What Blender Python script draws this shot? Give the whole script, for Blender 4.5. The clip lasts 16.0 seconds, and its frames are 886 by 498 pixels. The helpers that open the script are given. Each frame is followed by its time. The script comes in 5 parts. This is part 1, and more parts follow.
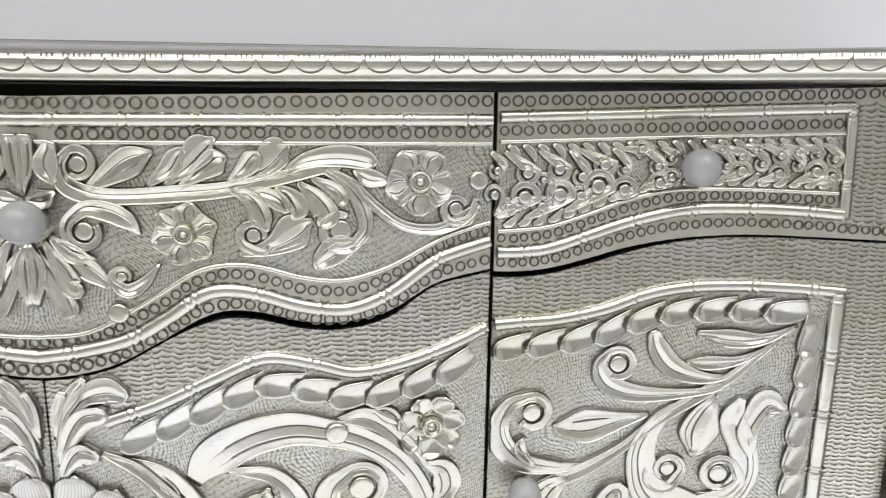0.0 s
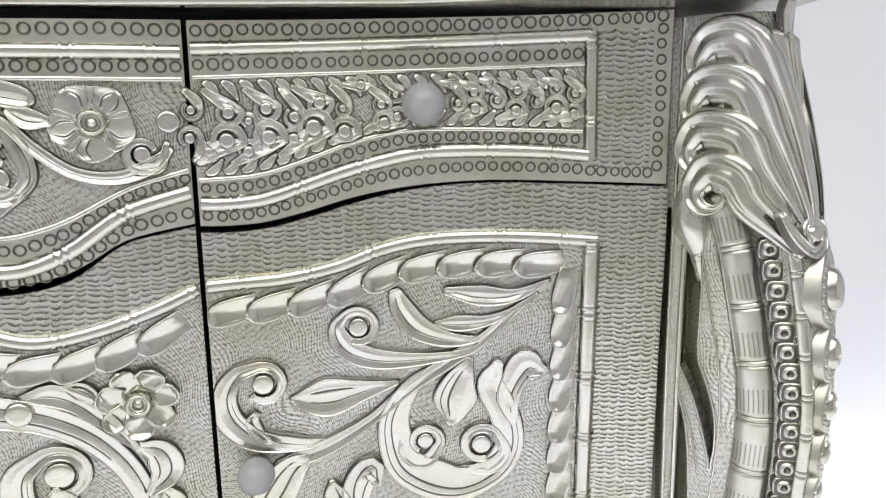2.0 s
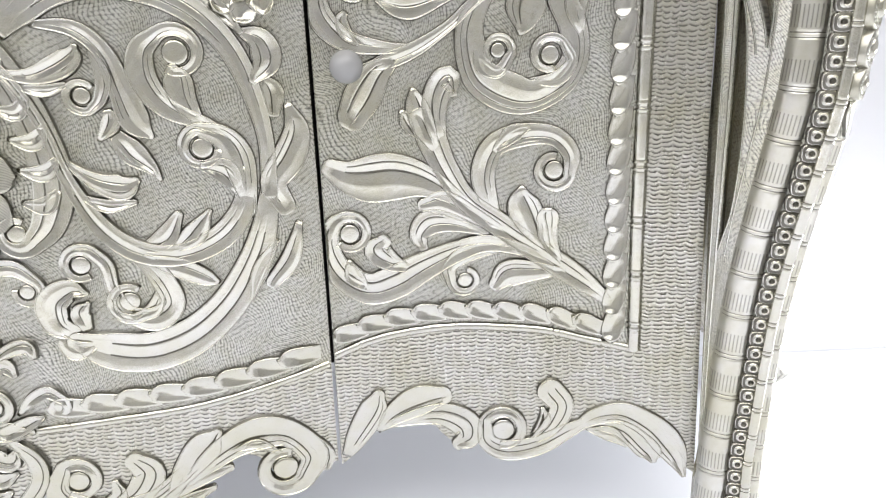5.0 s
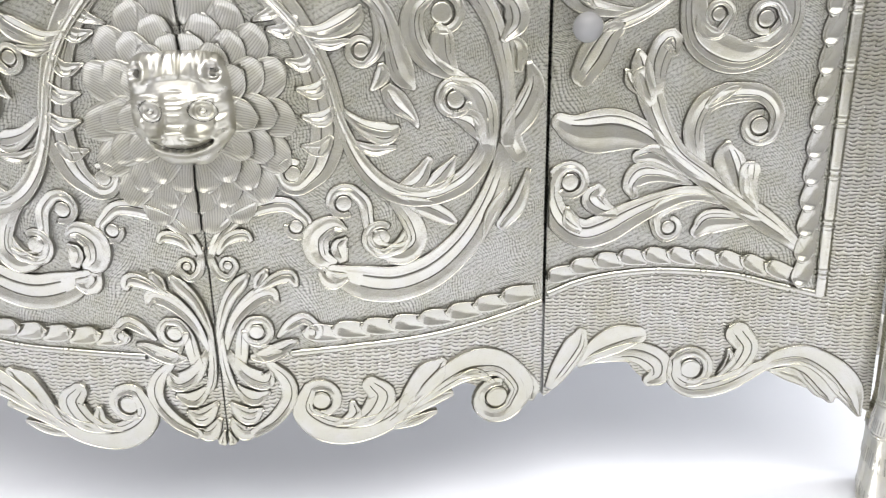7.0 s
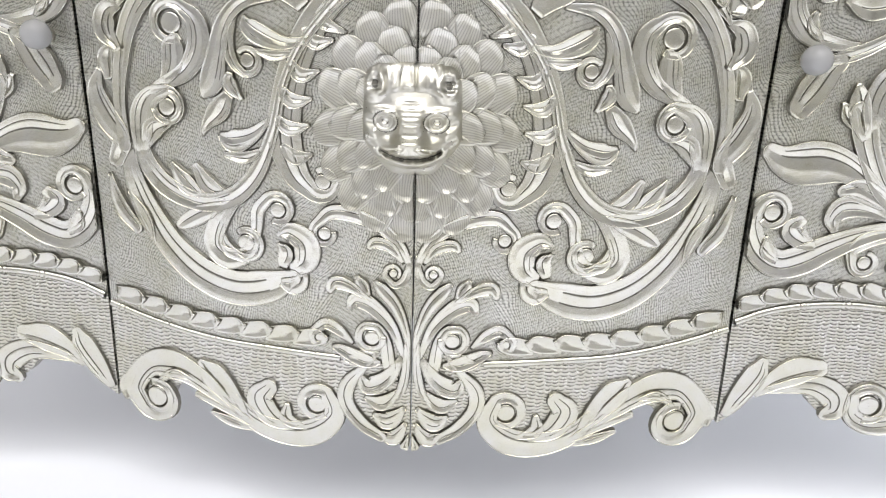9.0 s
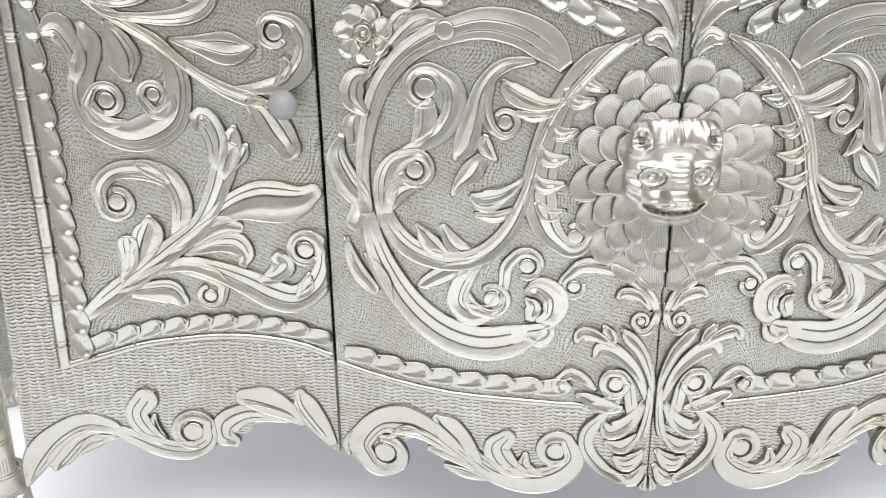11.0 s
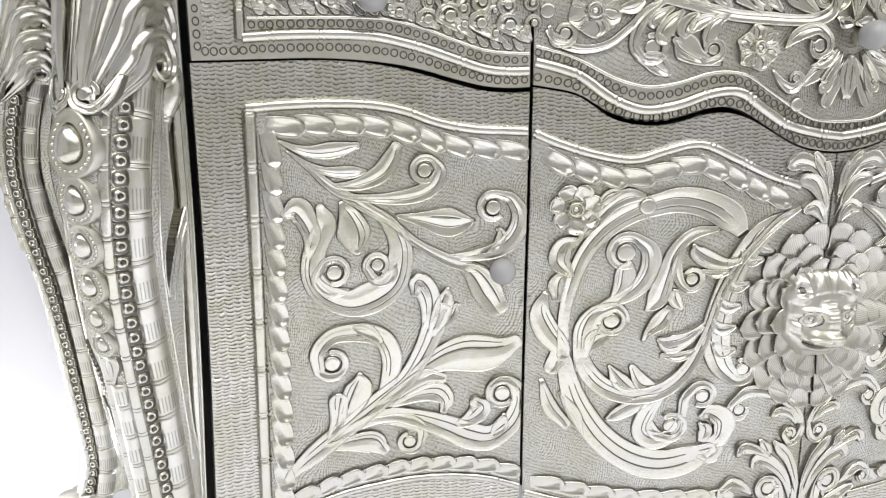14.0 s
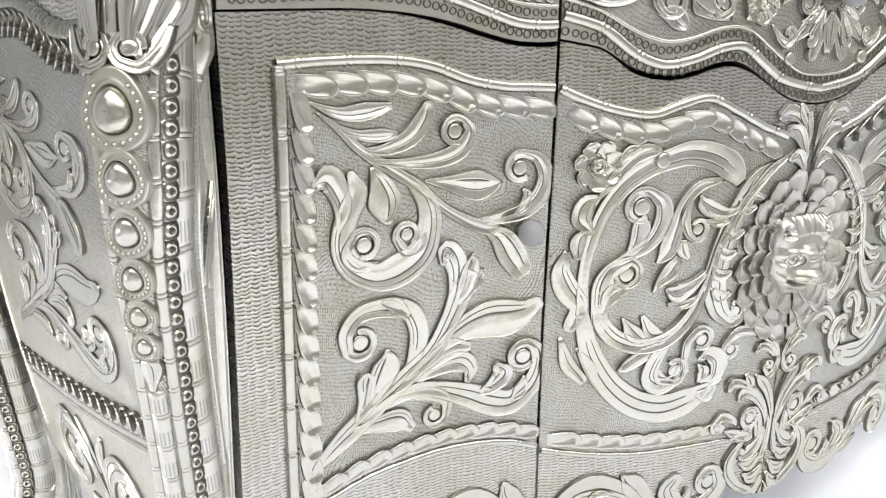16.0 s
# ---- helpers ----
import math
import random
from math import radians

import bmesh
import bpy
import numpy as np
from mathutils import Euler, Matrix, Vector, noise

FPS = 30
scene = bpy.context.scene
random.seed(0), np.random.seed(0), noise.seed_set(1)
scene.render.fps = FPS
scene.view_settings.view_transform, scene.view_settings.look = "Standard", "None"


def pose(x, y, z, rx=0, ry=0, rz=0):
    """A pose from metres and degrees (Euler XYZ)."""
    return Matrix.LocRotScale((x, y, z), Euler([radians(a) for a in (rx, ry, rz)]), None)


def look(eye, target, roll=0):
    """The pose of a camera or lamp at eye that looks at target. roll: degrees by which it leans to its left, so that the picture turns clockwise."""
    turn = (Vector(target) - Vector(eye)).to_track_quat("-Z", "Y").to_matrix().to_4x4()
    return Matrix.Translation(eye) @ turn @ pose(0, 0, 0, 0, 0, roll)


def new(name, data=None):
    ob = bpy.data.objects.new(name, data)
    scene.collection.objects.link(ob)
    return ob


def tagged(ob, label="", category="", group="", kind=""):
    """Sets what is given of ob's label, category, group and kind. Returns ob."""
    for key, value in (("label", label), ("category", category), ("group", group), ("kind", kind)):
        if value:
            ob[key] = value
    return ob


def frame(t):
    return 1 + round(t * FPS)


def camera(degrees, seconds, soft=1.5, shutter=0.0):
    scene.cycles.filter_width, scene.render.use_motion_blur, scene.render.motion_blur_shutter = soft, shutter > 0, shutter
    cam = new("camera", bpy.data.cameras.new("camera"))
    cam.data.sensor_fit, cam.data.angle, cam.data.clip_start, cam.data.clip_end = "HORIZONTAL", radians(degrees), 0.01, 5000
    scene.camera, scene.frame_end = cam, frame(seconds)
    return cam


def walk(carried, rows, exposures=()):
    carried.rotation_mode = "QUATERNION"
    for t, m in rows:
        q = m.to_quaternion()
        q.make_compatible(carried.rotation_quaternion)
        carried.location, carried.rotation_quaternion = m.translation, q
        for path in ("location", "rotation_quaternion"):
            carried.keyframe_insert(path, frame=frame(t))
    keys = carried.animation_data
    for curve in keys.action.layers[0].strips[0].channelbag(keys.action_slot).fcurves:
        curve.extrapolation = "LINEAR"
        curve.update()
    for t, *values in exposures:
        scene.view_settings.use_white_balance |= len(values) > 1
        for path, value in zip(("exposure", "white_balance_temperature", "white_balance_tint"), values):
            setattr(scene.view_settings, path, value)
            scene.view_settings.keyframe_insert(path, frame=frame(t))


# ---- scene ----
cam = camera(64.2, 16.0, 1.2, 0.12)
METRES, EYE, TILT, LEAN, TURN = 1.9, 0.869, 0.0, 0.0, -3.2
ROWS = [
    (0.0, 0.0, 0.0, 0.0, 0.13, -10.54, -0.71),
    (0.5, 0.032, 0.0127, -0.0004, -2.33, -10.36, -0.51),
    (0.7, 0.0427, 0.0166, 0.001, -2.85, -10.41, -0.4),
    (1.0, 0.0635, 0.0236, 0.0017, -3.88, -10.49, -0.39),
    (1.3, 0.0847, 0.03, -0.0057, -3.63, -10.56, -0.26),
    (1.5, 0.0935, 0.0328, -0.0101, -3.74, -10.64, -0.13),
    (1.8, 0.1021, 0.03, -0.0132, -3.13, -11.15, 0.02),
    (2.0, 0.1036, 0.0279, -0.021, -3.1, -11.4, 0.14),
    (2.5, 0.1028, 0.0198, -0.0442, -2.28, -12.29, 0.52),
    (2.8, 0.0989, 0.0125, -0.055, -1.41, -12.98, 0.68),
    (3.0, 0.0934, 0.0085, -0.0671, -1.41, -13.02, 0.79),
    (3.5, 0.0896, 0.0029, -0.0931, -1.1, -14.08, 1.04),
    (3.7, 0.0913, 0.0001, -0.1035, -0.4, -14.14, 1.33),
    (4.0, 0.0874, -0.0043, -0.1144, -0.4, -14.84, 1.38),
    (4.2, 0.0871, -0.0084, -0.1257, -0.06, -15.15, 1.49),
    (6.3, 0.0542, -0.0758, -0.1875, 0.63, -17.05, 1.28),
    (6.5, 0.0341, -0.079, -0.1844, 0.99, -16.7, 1.23),
    (6.8, 0.0013, -0.0803, -0.1804, 1.8, -16.34, 1.2),
    (7.0, -0.0181, -0.081, -0.1794, 2.56, -16.26, 1.08),
    (7.3, -0.0469, -0.0861, -0.1821, 3.94, -16.35, 0.83),
    (7.5, -0.0633, -0.0911, -0.1823, 5.16, -16.1, 0.72),
    (8.0, -0.0889, -0.0924, -0.1797, 6.64, -16.21, -0.38),
    (8.2, -0.0925, -0.092, -0.18, 6.29, -16.18, -0.91),
    (10.3, -0.1995, -0.0879, -0.1523, 3.28, -16.17, -0.72),
    (10.5, -0.2172, -0.09, -0.1524, 2.53, -16.25, -0.19),
    (10.8, -0.2476, -0.0924, -0.1442, 2.41, -16.63, 0.31),
    (11.0, -0.269, -0.0946, -0.1411, 2.23, -16.46, 0.68),
    (11.3, -0.2986, -0.0987, -0.1331, 2.02, -16.62, 0.93),
    (11.5, -0.315, -0.1042, -0.1273, 2.18, -16.72, 0.97),
    (12.0, -0.338, -0.1111, -0.1164, 2.26, -16.49, 0.61),
    (12.2, -0.3427, -0.1162, -0.1106, 1.73, -16.57, 0.37),
    (12.5, -0.3521, -0.1258, -0.1049, 0.89, -16.2, 0.24),
    (12.75, -0.3671, -0.1298, -0.0978, -0.28, -16.11, 0.11),
    (13.0, -0.3878, -0.1323, -0.0925, -2.04, -15.53, 0.01),
    (13.2, -0.4005, -0.1307, -0.083, -3.7, -14.97, -0.09),
    (13.5, -0.4194, -0.1209, -0.0729, -5.62, -14.31, -0.11),
    (13.75, -0.4341, -0.1155, -0.067, -6.99, -14.22, 0.04),
    (14.0, -0.464, -0.1112, -0.0642, -8.85, -13.24, 0.67),
    (14.2, -0.4809, -0.1054, -0.0624, -9.59, -13.0, 1.43),
    (14.5, -0.5051, -0.0995, -0.059, -11.47, -14.13, 1.69),
    (14.75, -0.5164, -0.0976, -0.0591, -12.34, -14.52, 2.02),
    (15.0, -0.5201, -0.0899, -0.0696, -14.38, -16.06, 1.81),
    (15.2, -0.5238, -0.0828, -0.075, -16.64, -16.64, 1.32),
    (15.5, -0.5275, -0.0831, -0.0759, -18.79, -17.05, 0.97),
    (15.75, -0.5389, -0.0764, -0.0756, -20.54, -17.0, 0.52),
    (16.0, -0.5647, -0.0626, -0.0648, -22.46, -16.62, 0.58),
]
walk(cam, [(t, pose(0.281, -0.597, EYE, TILT, LEAN, TURN) @ pose(METRES * x, METRES * y, METRES * z, 90 + pitch, roll, yaw)) for t, x, y, z, yaw, pitch, roll in ROWS],
     [(0.0, 0.0), (1.5, -0.09), (2.5, -0.03), (4.0, 0.02), (6.5, 0.12), (8.0, 0.10), (10.5, 0.06), (12.5, 0.07), (14.0, 0.07), (16.0, 0.03)])

# ---- world, lamps ----
world = bpy.data.worlds.new("world")
scene.world = world
world.use_nodes = True
world.node_tree.nodes["Background"].inputs[0].default_value = (0.80, 0.86, 1.0, 1)
world.node_tree.nodes["Background"].inputs[1].default_value = 0.25


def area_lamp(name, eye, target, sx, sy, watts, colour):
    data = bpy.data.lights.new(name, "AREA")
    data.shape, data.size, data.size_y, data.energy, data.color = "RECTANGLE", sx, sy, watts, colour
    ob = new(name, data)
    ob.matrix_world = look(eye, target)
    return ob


area_lamp("ceiling_lamp", (0.0, -1.9, 2.60), (0.0, -1.9, 0), 5.4, 2.2, 94, (1.0, 0.98, 0.95)).data.spread = radians(142)
# added fill without a seen source: brightens the floor before the sideboard
area_lamp("front_floor_fill", (0.0, -1.05, 2.50), (0.0, -1.05, 0), 3.4, 1.0, 17, (1.0, 0.99, 0.98)).data.spread = radians(56)
# added low fills, no real lamps: they lift the shadow under the sideboard
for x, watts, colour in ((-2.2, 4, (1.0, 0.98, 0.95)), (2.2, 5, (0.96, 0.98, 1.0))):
    area_lamp("under_fill", (x, 0.18, 0.20), (0.0, 0.16, 0.02), 0.5, 0.3, watts, colour).data.spread = radians(40)



# ---- materials ----
def material(name, colour, rough, metal=0.0):
    m = bpy.data.materials.new(name)
    m.use_nodes = True
    b = m.node_tree.nodes["Principled BSDF"]
    b.inputs["Base Color"].default_value = (*colour, 1)
    b.inputs["Roughness"].default_value = rough
    b.inputs["Metallic"].default_value = metal
    return m, m.node_tree, b


def node(tree, kind, **values):
    n = tree.nodes.new(kind)
    for k, v in values.items():
        n.inputs[k.replace("_", " ")].default_value = v
    return n


def sums(tree, op, a, b=None, c=None):
    n = tree.nodes.new("ShaderNodeMath")
    n.operation = op
    for i, v in enumerate((a, b, c)):
        if v is None:
            continue
        if isinstance(v, (int, float)):
            n.inputs[i].default_value = v
        else:
            tree.links.new(v, n.inputs[i])
    return n.outputs[0]


def silver(name, colour, rough, relief=None, depth=0.0005, strength=0.6, tarnish=0.5, floor=0.2, dent=0.8, pitch=0.0030):
    """Beaten white metal: cloudy tarnish, fine dents and, where given, a chased pattern on the UV map in metres."""
    colour = (colour[0], colour[1], colour[2] * 1.010)
    m, t, b = material(name, colour, rough, 1.0)
    uv = t.nodes.new("ShaderNodeUVMap").outputs[0]
    ob = t.nodes.new("ShaderNodeTexCoord").outputs["Object"]
    cloud = node(t, "ShaderNodeTexNoise", Scale=9.0, Detail=5.0, Roughness=0.6)
    t.links.new(ob, cloud.inputs["Vector"])
    fine = node(t, "ShaderNodeTexNoise", Scale=160.0, Detail=3.0, Roughness=0.6)
    t.links.new(ob, fine.inputs["Vector"])
    ramp = t.nodes.new("ShaderNodeValToRGB")
    ramp.color_ramp.elements[0].position, ramp.color_ramp.elements[1].position = 0.38, 0.60
    dark = [c * (1 - 0.30 * tarnish) for c in colour]
    ramp.color_ramp.elements[0].color = (dark[0], dark[1] * 0.985, dark[2] * 0.86, 1)
    ramp.color_ramp.elements[1].color = (*colour, 1)
    mottle = node(t, "ShaderNodeTexNoise", Scale=48.0, Detail=4.0, Roughness=0.65)
    t.links.new(ob, mottle.inputs["Vector"])
    t.links.new(sums(t, "ADD", sums(t, "MULTIPLY", cloud.outputs[0], 0.55), sums(t, "MULTIPLY", mottle.outputs[0], 0.45)), ramp.inputs[0])
    t.links.new(ramp.outputs[0], b.inputs["Base Color"])
    t.links.new(sums(t, "MULTIPLY_ADD", fine.outputs[0], 0.22, rough - 0.10), b.inputs["Roughness"])
    dents = node(t, "ShaderNodeTexNoise", Scale=75.0, Detail=2.0, Roughness=0.5)
    t.links.new(ob, dents.inputs["Vector"])
    height = sums(t, "ADD", sums(t, "MULTIPLY", fine.outputs[0], 0.5), sums(t, "MULTIPLY", dents.outputs[0], dent))
    oxide = None
    if relief == "stipple":
        # fine broken hatching that drifts in its slant
        s = t.nodes.new("ShaderNodeSeparateXYZ")
        t.links.new(uv, s.inputs[0])
        drift = node(t, "ShaderNodeTexNoise", Scale=13.0, Detail=1.0)
        drift.noise_dimensions = "2D"
        t.links.new(uv, drift.inputs["Vector"])
        grit = node(t, "ShaderNodeTexNoise", Scale=420.0, Detail=2.0, Roughness=0.6)
        grit.noise_dimensions = "2D"
        t.links.new(uv, grit.inputs["Vector"])
        bent = sums(t, "MULTIPLY", drift.outputs[0], 0.055)
        one = sums(t, "ADD", sums(t, "MULTIPLY_ADD", s.outputs[0], 0.9, sums(t, "MULTIPLY", s.outputs[1], 0.45)), bent)
        two = sums(t, "SUBTRACT", sums(t, "MULTIPLY", s.outputs[1], 0.9), sums(t, "MULTIPLY_ADD", s.outputs[0], 0.3, sums(t, "MULTIPLY", bent, 0.5)))
        la = sums(t, "ABSOLUTE", sums(t, "SINE", sums(t, "MULTIPLY", one, 3.14159 / 0.0021)))
        lb = sums(t, "ABSOLUTE", sums(t, "SINE", sums(t, "MULTIPLY", two, 3.14159 / 0.0038)))
        cell = sums(t, "MULTIPLY", sums(t, "POWER", la, 0.8), sums(t, "POWER", lb, 0.35))
        pit = sums(t, "MINIMUM", sums(t, "MAXIMUM", sums(t, "ADD", cell, sums(t, "MULTIPLY_ADD", grit.outputs[0], 2.0, -0.85)), 0.0), 1.0)
        height = sums(t, "ADD", height, sums(t, "MULTIPLY", pit, 1.3))
        oxide = pit
    if relief == "waves":
        bend = node(t, "ShaderNodeTexNoise", Scale=60.0, Detail=1.0)
        bend.noise_dimensions = "2D"
        t.links.new(uv, bend.inputs["Vector"])
        s = t.nodes.new("ShaderNodeSeparateXYZ")
        t.links.new(uv, s.inputs[0])
        wob = node(t, "ShaderNodeTexNoise", Scale=38.0, Detail=1.0)
        wob.noise_dimensions = "2D"
        t.links.new(uv, wob.inputs["Vector"])
        c = sums(t, "MULTIPLY", sums(t, "ADD", s.outputs[0], sums(t, "MULTIPLY", wob.outputs[0], 0.009)), 1 / 0.0088)
        lane = sums(t, "MULTIPLY", sums(t, "SINE", sums(t, "MULTIPLY", sums(t, "FLOOR", c), 12.9898)), 0.50)
        bowl = sums(t, "POWER", sums(t, "ABSOLUTE", sums(t, "MULTIPLY_ADD", sums(t, "FRACT", c), 2.0, -1.0)), 2.0)
        row = sums(t, "MULTIPLY", s.outputs[1], 1 / 0.0042)
        row = sums(t, "SUBTRACT", row, sums(t, "MULTIPLY", bowl, 0.34))
        row = sums(t, "ADD", row, sums(t, "ADD", lane, sums(t, "MULTIPLY", bend.outputs[0], 1.3)))
        saw = sums(t, "FRACT", row)
        # each punch mark: a deep crescent that fades at its ends
        mark = sums(t, "MULTIPLY", sums(t, "MAXIMUM", sums(t, "MULTIPLY_ADD", saw, -2.0, 1.0), 0.0), sums(t, "MINIMUM", sums(t, "MULTIPLY_ADD", bowl, -1.1, 1.4), 1.0))
        oxide = sums(t, "SUBTRACT", 1.0, mark)
        height = sums(t, "ADD", height, sums(t, "MULTIPLY", oxide, 1.2))
    if relief == "ticks":
        s = t.nodes.new("ShaderNodeSeparateXYZ")
        t.links.new(uv, s.inputs[0])
        line = sums(t, "POWER", sums(t, "ABSOLUTE", sums(t, "SINE", sums(t, "MULTIPLY", s.outputs[1], 3.14159 / pitch))), 0.35)
        place = sums(t, "FRACT", sums(t, "MULTIPLY", s.outputs[0], 1 / 0.043))
        band = sums(t, "LESS_THAN", sums(t, "ABSOLUTE", sums(t, "ADD", place, -0.41)), 0.21)
        height = sums(t, "ADD", height, sums(t, "MULTIPLY", sums(t, "MULTIPLY", line, band), 0.8))
        oxide = sums(t, "SUBTRACT", 1.0, sums(t, "MULTIPLY", sums(t, "SUBTRACT", 1.0, line), band))
    if oxide is not None:
        # black oxide left in the punched marks
        mix = t.nodes.new("ShaderNodeMix")
        mix.data_type, mix.blend_type = "RGBA", "MULTIPLY"
        mix.inputs[0].default_value = 1.0
        grey = t.nodes.new("ShaderNodeMapRange")
        grey.inputs[3].default_value = floor
        t.links.new(oxide, grey.inputs[0])
        t.links.new(ramp.outputs[0], mix.inputs[6])
        t.links.new(grey.outputs[0], mix.inputs[7])
        t.links.new(mix.outputs[2], b.inputs["Base Color"])
    bump = node(t, "ShaderNodeBump", Strength=strength, Distance=depth)
    t.links.new(height, bump.inputs["Height"])
    t.links.new(bump.outputs[0], b.inputs["Normal"])
    return m


POLISHED = silver("polished_white_metal", (0.56, 0.553, 0.52), 0.20, None, 0.0008, 0.45, 0.25, dent=0.9)
BEATEN = silver("beaten_white_metal", (0.58, 0.57, 0.535), 0.30, None, 0.0008, 0.5, 0.4, dent=1.0)
SATIN = silver("satin_white_metal", (0.53, 0.52, 0.48), 0.36, None, 0.0007, 0.5, 0.5, dent=0.8)
STIPPLED = silver("stippled_white_metal", (0.57, 0.565, 0.525), 0.32, "stipple", 0.0005, 0.45, 0.6, floor=0.28)
WAVED = silver("wave_chased_white_metal", (0.57, 0.56, 0.525), 0.28, "waves", 0.0006, 0.55, 0.5, floor=0.14)
HATCHED = silver("cross_hatched_white_metal", (0.80, 0.79, 0.755), 0.42, "stipple", 0.0008, 0.6, 0.4, floor=0.42)
# oxide in engraved lines, and shade painted into recesses and outlines
OXIDE_SHADE = silver("oxide_and_shade_metal", (0.16, 0.155, 0.14), 0.42, None, 0.0005, 0.3, 0.5)
TARNISHED = silver("tarnished_white_metal", (0.50, 0.475, 0.38), 0.5, "stipple", 0.0008, 0.6, floor=0.5)
LINED = silver("lined_white_metal", (0.58, 0.57, 0.535), 0.33, "ticks", 0.0004, 0.30, 0.4, floor=0.35, pitch=0.0021)
TICKED = silver("banded_white_metal", (0.62, 0.61, 0.575), 0.33, "ticks", 0.0006, 0.5, floor=0.15, dent=0.5, pitch=0.0034)


def plain(name, colour, rough, spread=0.12, scale=6.0, bump=0.0):
    m, t, b = material(name, colour, rough)
    ob = t.nodes.new("ShaderNodeTexCoord").outputs["Object"]
    n = node(t, "ShaderNodeTexNoise", Scale=scale, Detail=5.0)
    t.links.new(ob, n.inputs["Vector"])
    r = t.nodes.new("ShaderNodeValToRGB")
    r.color_ramp.elements[0].color = (*[c * (1 - spread) for c in colour], 1)
    r.color_ramp.elements[1].color = (*colour, 1)
    t.links.new(n.outputs[0], r.inputs[0])
    t.links.new(r.outputs[0], b.inputs["Base Color"])
    if bump:
        k = node(t, "ShaderNodeBump", Strength=0.4, Distance=bump)
        t.links.new(n.outputs[0], k.inputs["Height"])
        t.links.new(k.outputs[0], b.inputs["Normal"])
    return m


WALL = plain("white_backdrop_paper", (0.82, 0.83, 0.875), 0.7, 0.04, 2.0)
FLOOR = plain("white_floor_sheet", (0.80, 0.815, 0.87), 0.45, 0.04, 3.0)
FAR_FLOOR = plain("unseen_grey_floor", (0.52, 0.52, 0.515), 0.7, 0.2, 3.0)
ROOM = plain("grey_room_paint", (0.86, 0.86, 0.86), 0.8, 0.1, 1.5)
SIDE = plain("grey_side_wall_paint", (0.90, 0.90, 0.91), 0.8, 0.06, 1.5)
CEILING = plain("grey_ceiling_paint", (0.66, 0.66, 0.66), 0.8, 0.05, 2.0)
# shade in the gaps, put into the inner case's colour
GAP_BLACK = plain("gap_shade_black", (0.018, 0.014, 0.011), 0.6, 0.4, 20.0)
KNOB = plain("frosted_white_glass", (0.34, 0.34, 0.345), 0.24, 0.14, 60.0)


# ---- mesh helpers ----
def mesh_object(name, verts, faces, mat, parent=None, label="", uvs=None, smooth=True):
    me = bpy.data.meshes.new(name)
    me.from_pydata([tuple(v) for v in verts], [], faces)
    if uvs is not None:
        layer = me.uv_layers.new(name="UVMap")
        loops = np.empty(len(me.loops), dtype=np.int32)
        me.loops.foreach_get("vertex_index", loops)
        layer.data.foreach_set("uv", np.asarray(uvs, dtype=np.float32)[loops].ravel())
    me.polygons.foreach_set("use_smooth", [smooth] * len(me.polygons))
    me.materials.append(mat)
    me.update()
    ob = new(name, me)
    if parent:
        ob.parent = parent
    if label:
        ob["label"] = label
    return ob


def part(name, bm, mat, parent, label="", smooth=False):
    me = bpy.data.meshes.new(name)
    bm.to_mesh(me)
    bm.free()
    me.polygons.foreach_set("use_smooth", [smooth] * len(me.polygons))
    me.materials.append(mat)
    ob = new(name, me)
    ob.parent = parent
    if label:
        ob["label"] = label
    return ob


def box_bm(x0, x1, y0, y1, z0, z1, bevel=0.0):
    bm = bmesh.new()
    bmesh.ops.create_cube(bm, size=1)
    for v in bm.verts:
        v.co = ((x0 + x1) / 2 + v.co.x * (x1 - x0), (y0 + y1) / 2 + v.co.y * (y1 - y0), (z0 + z1) / 2 + v.co.z * (z1 - z0))
    if bevel:
        bmesh.ops.bevel(bm, geom=bm.edges[:], offset=bevel, segments=2, affect="EDGES")
    return bm


def structure(name, bm, mat, label):
    me = bpy.data.meshes.new(name)
    bm.to_mesh(me)
    bm.free()
    me.materials.append(mat)
    return tagged(new(name, me), label, "setting", kind="structure")


def grid_faces(rows, cols, closed=False, flip=False):
    out = []
    for i in range(rows - 1):
        for j in range(cols - (0 if closed else 1)):
            k = (j + 1) % cols
            f = (i * cols + j, i * cols + k, (i + 1) * cols + k, (i + 1) * cols + j)
            out.append(f[::-1] if flip else f)
    return out


def smooth01(t):
    t = min(1.0, max(0.0, t))
    return t * t * (3 - 2 * t)


def spline(points, per=6):
    """Catmull-Rom through the points."""
    p = [np.array(q, dtype=float) for q in points]
    p = [2 * p[0] - p[1]] + p + [2 * p[-1] - p[-2]]
    out = []
    for i in range(1, len(p) - 2):
        for k in range(per):
            t = k / per
            out.append(0.5 * (2 * p[i] + (p[i + 1] - p[i - 1]) * t + (2 * p[i - 1] - 5 * p[i] + 4 * p[i + 1] - p[i + 2]) * t * t
                              + (3 * p[i] - p[i - 1] - 3 * p[i + 1] + p[i + 2]) * t ** 3))
    out.append(p[-2])
    return np.array(out)


def even(path, step):
    """The path cut into even steps."""
    path = np.array(path, dtype=float)
    d = np.concatenate(([0], np.cumsum(np.linalg.norm(np.diff(path, axis=0), axis=1))))
    n = max(1, round(d[-1] / step))
    s = np.linspace(0, d[-1], n + 1)
    return np.stack([np.interp(s, d, path[:, i]) for i in range(path.shape[1])], axis=1)


def curve(points):
    """Height over the width, smooth through the points."""
    s = spline(points, 8)
    return lambda x: float(np.interp(x, s[:, 0], s[:, 1]))


# ---- the cabinet's front, as a surface over width and height ----
SEAM = 0.355
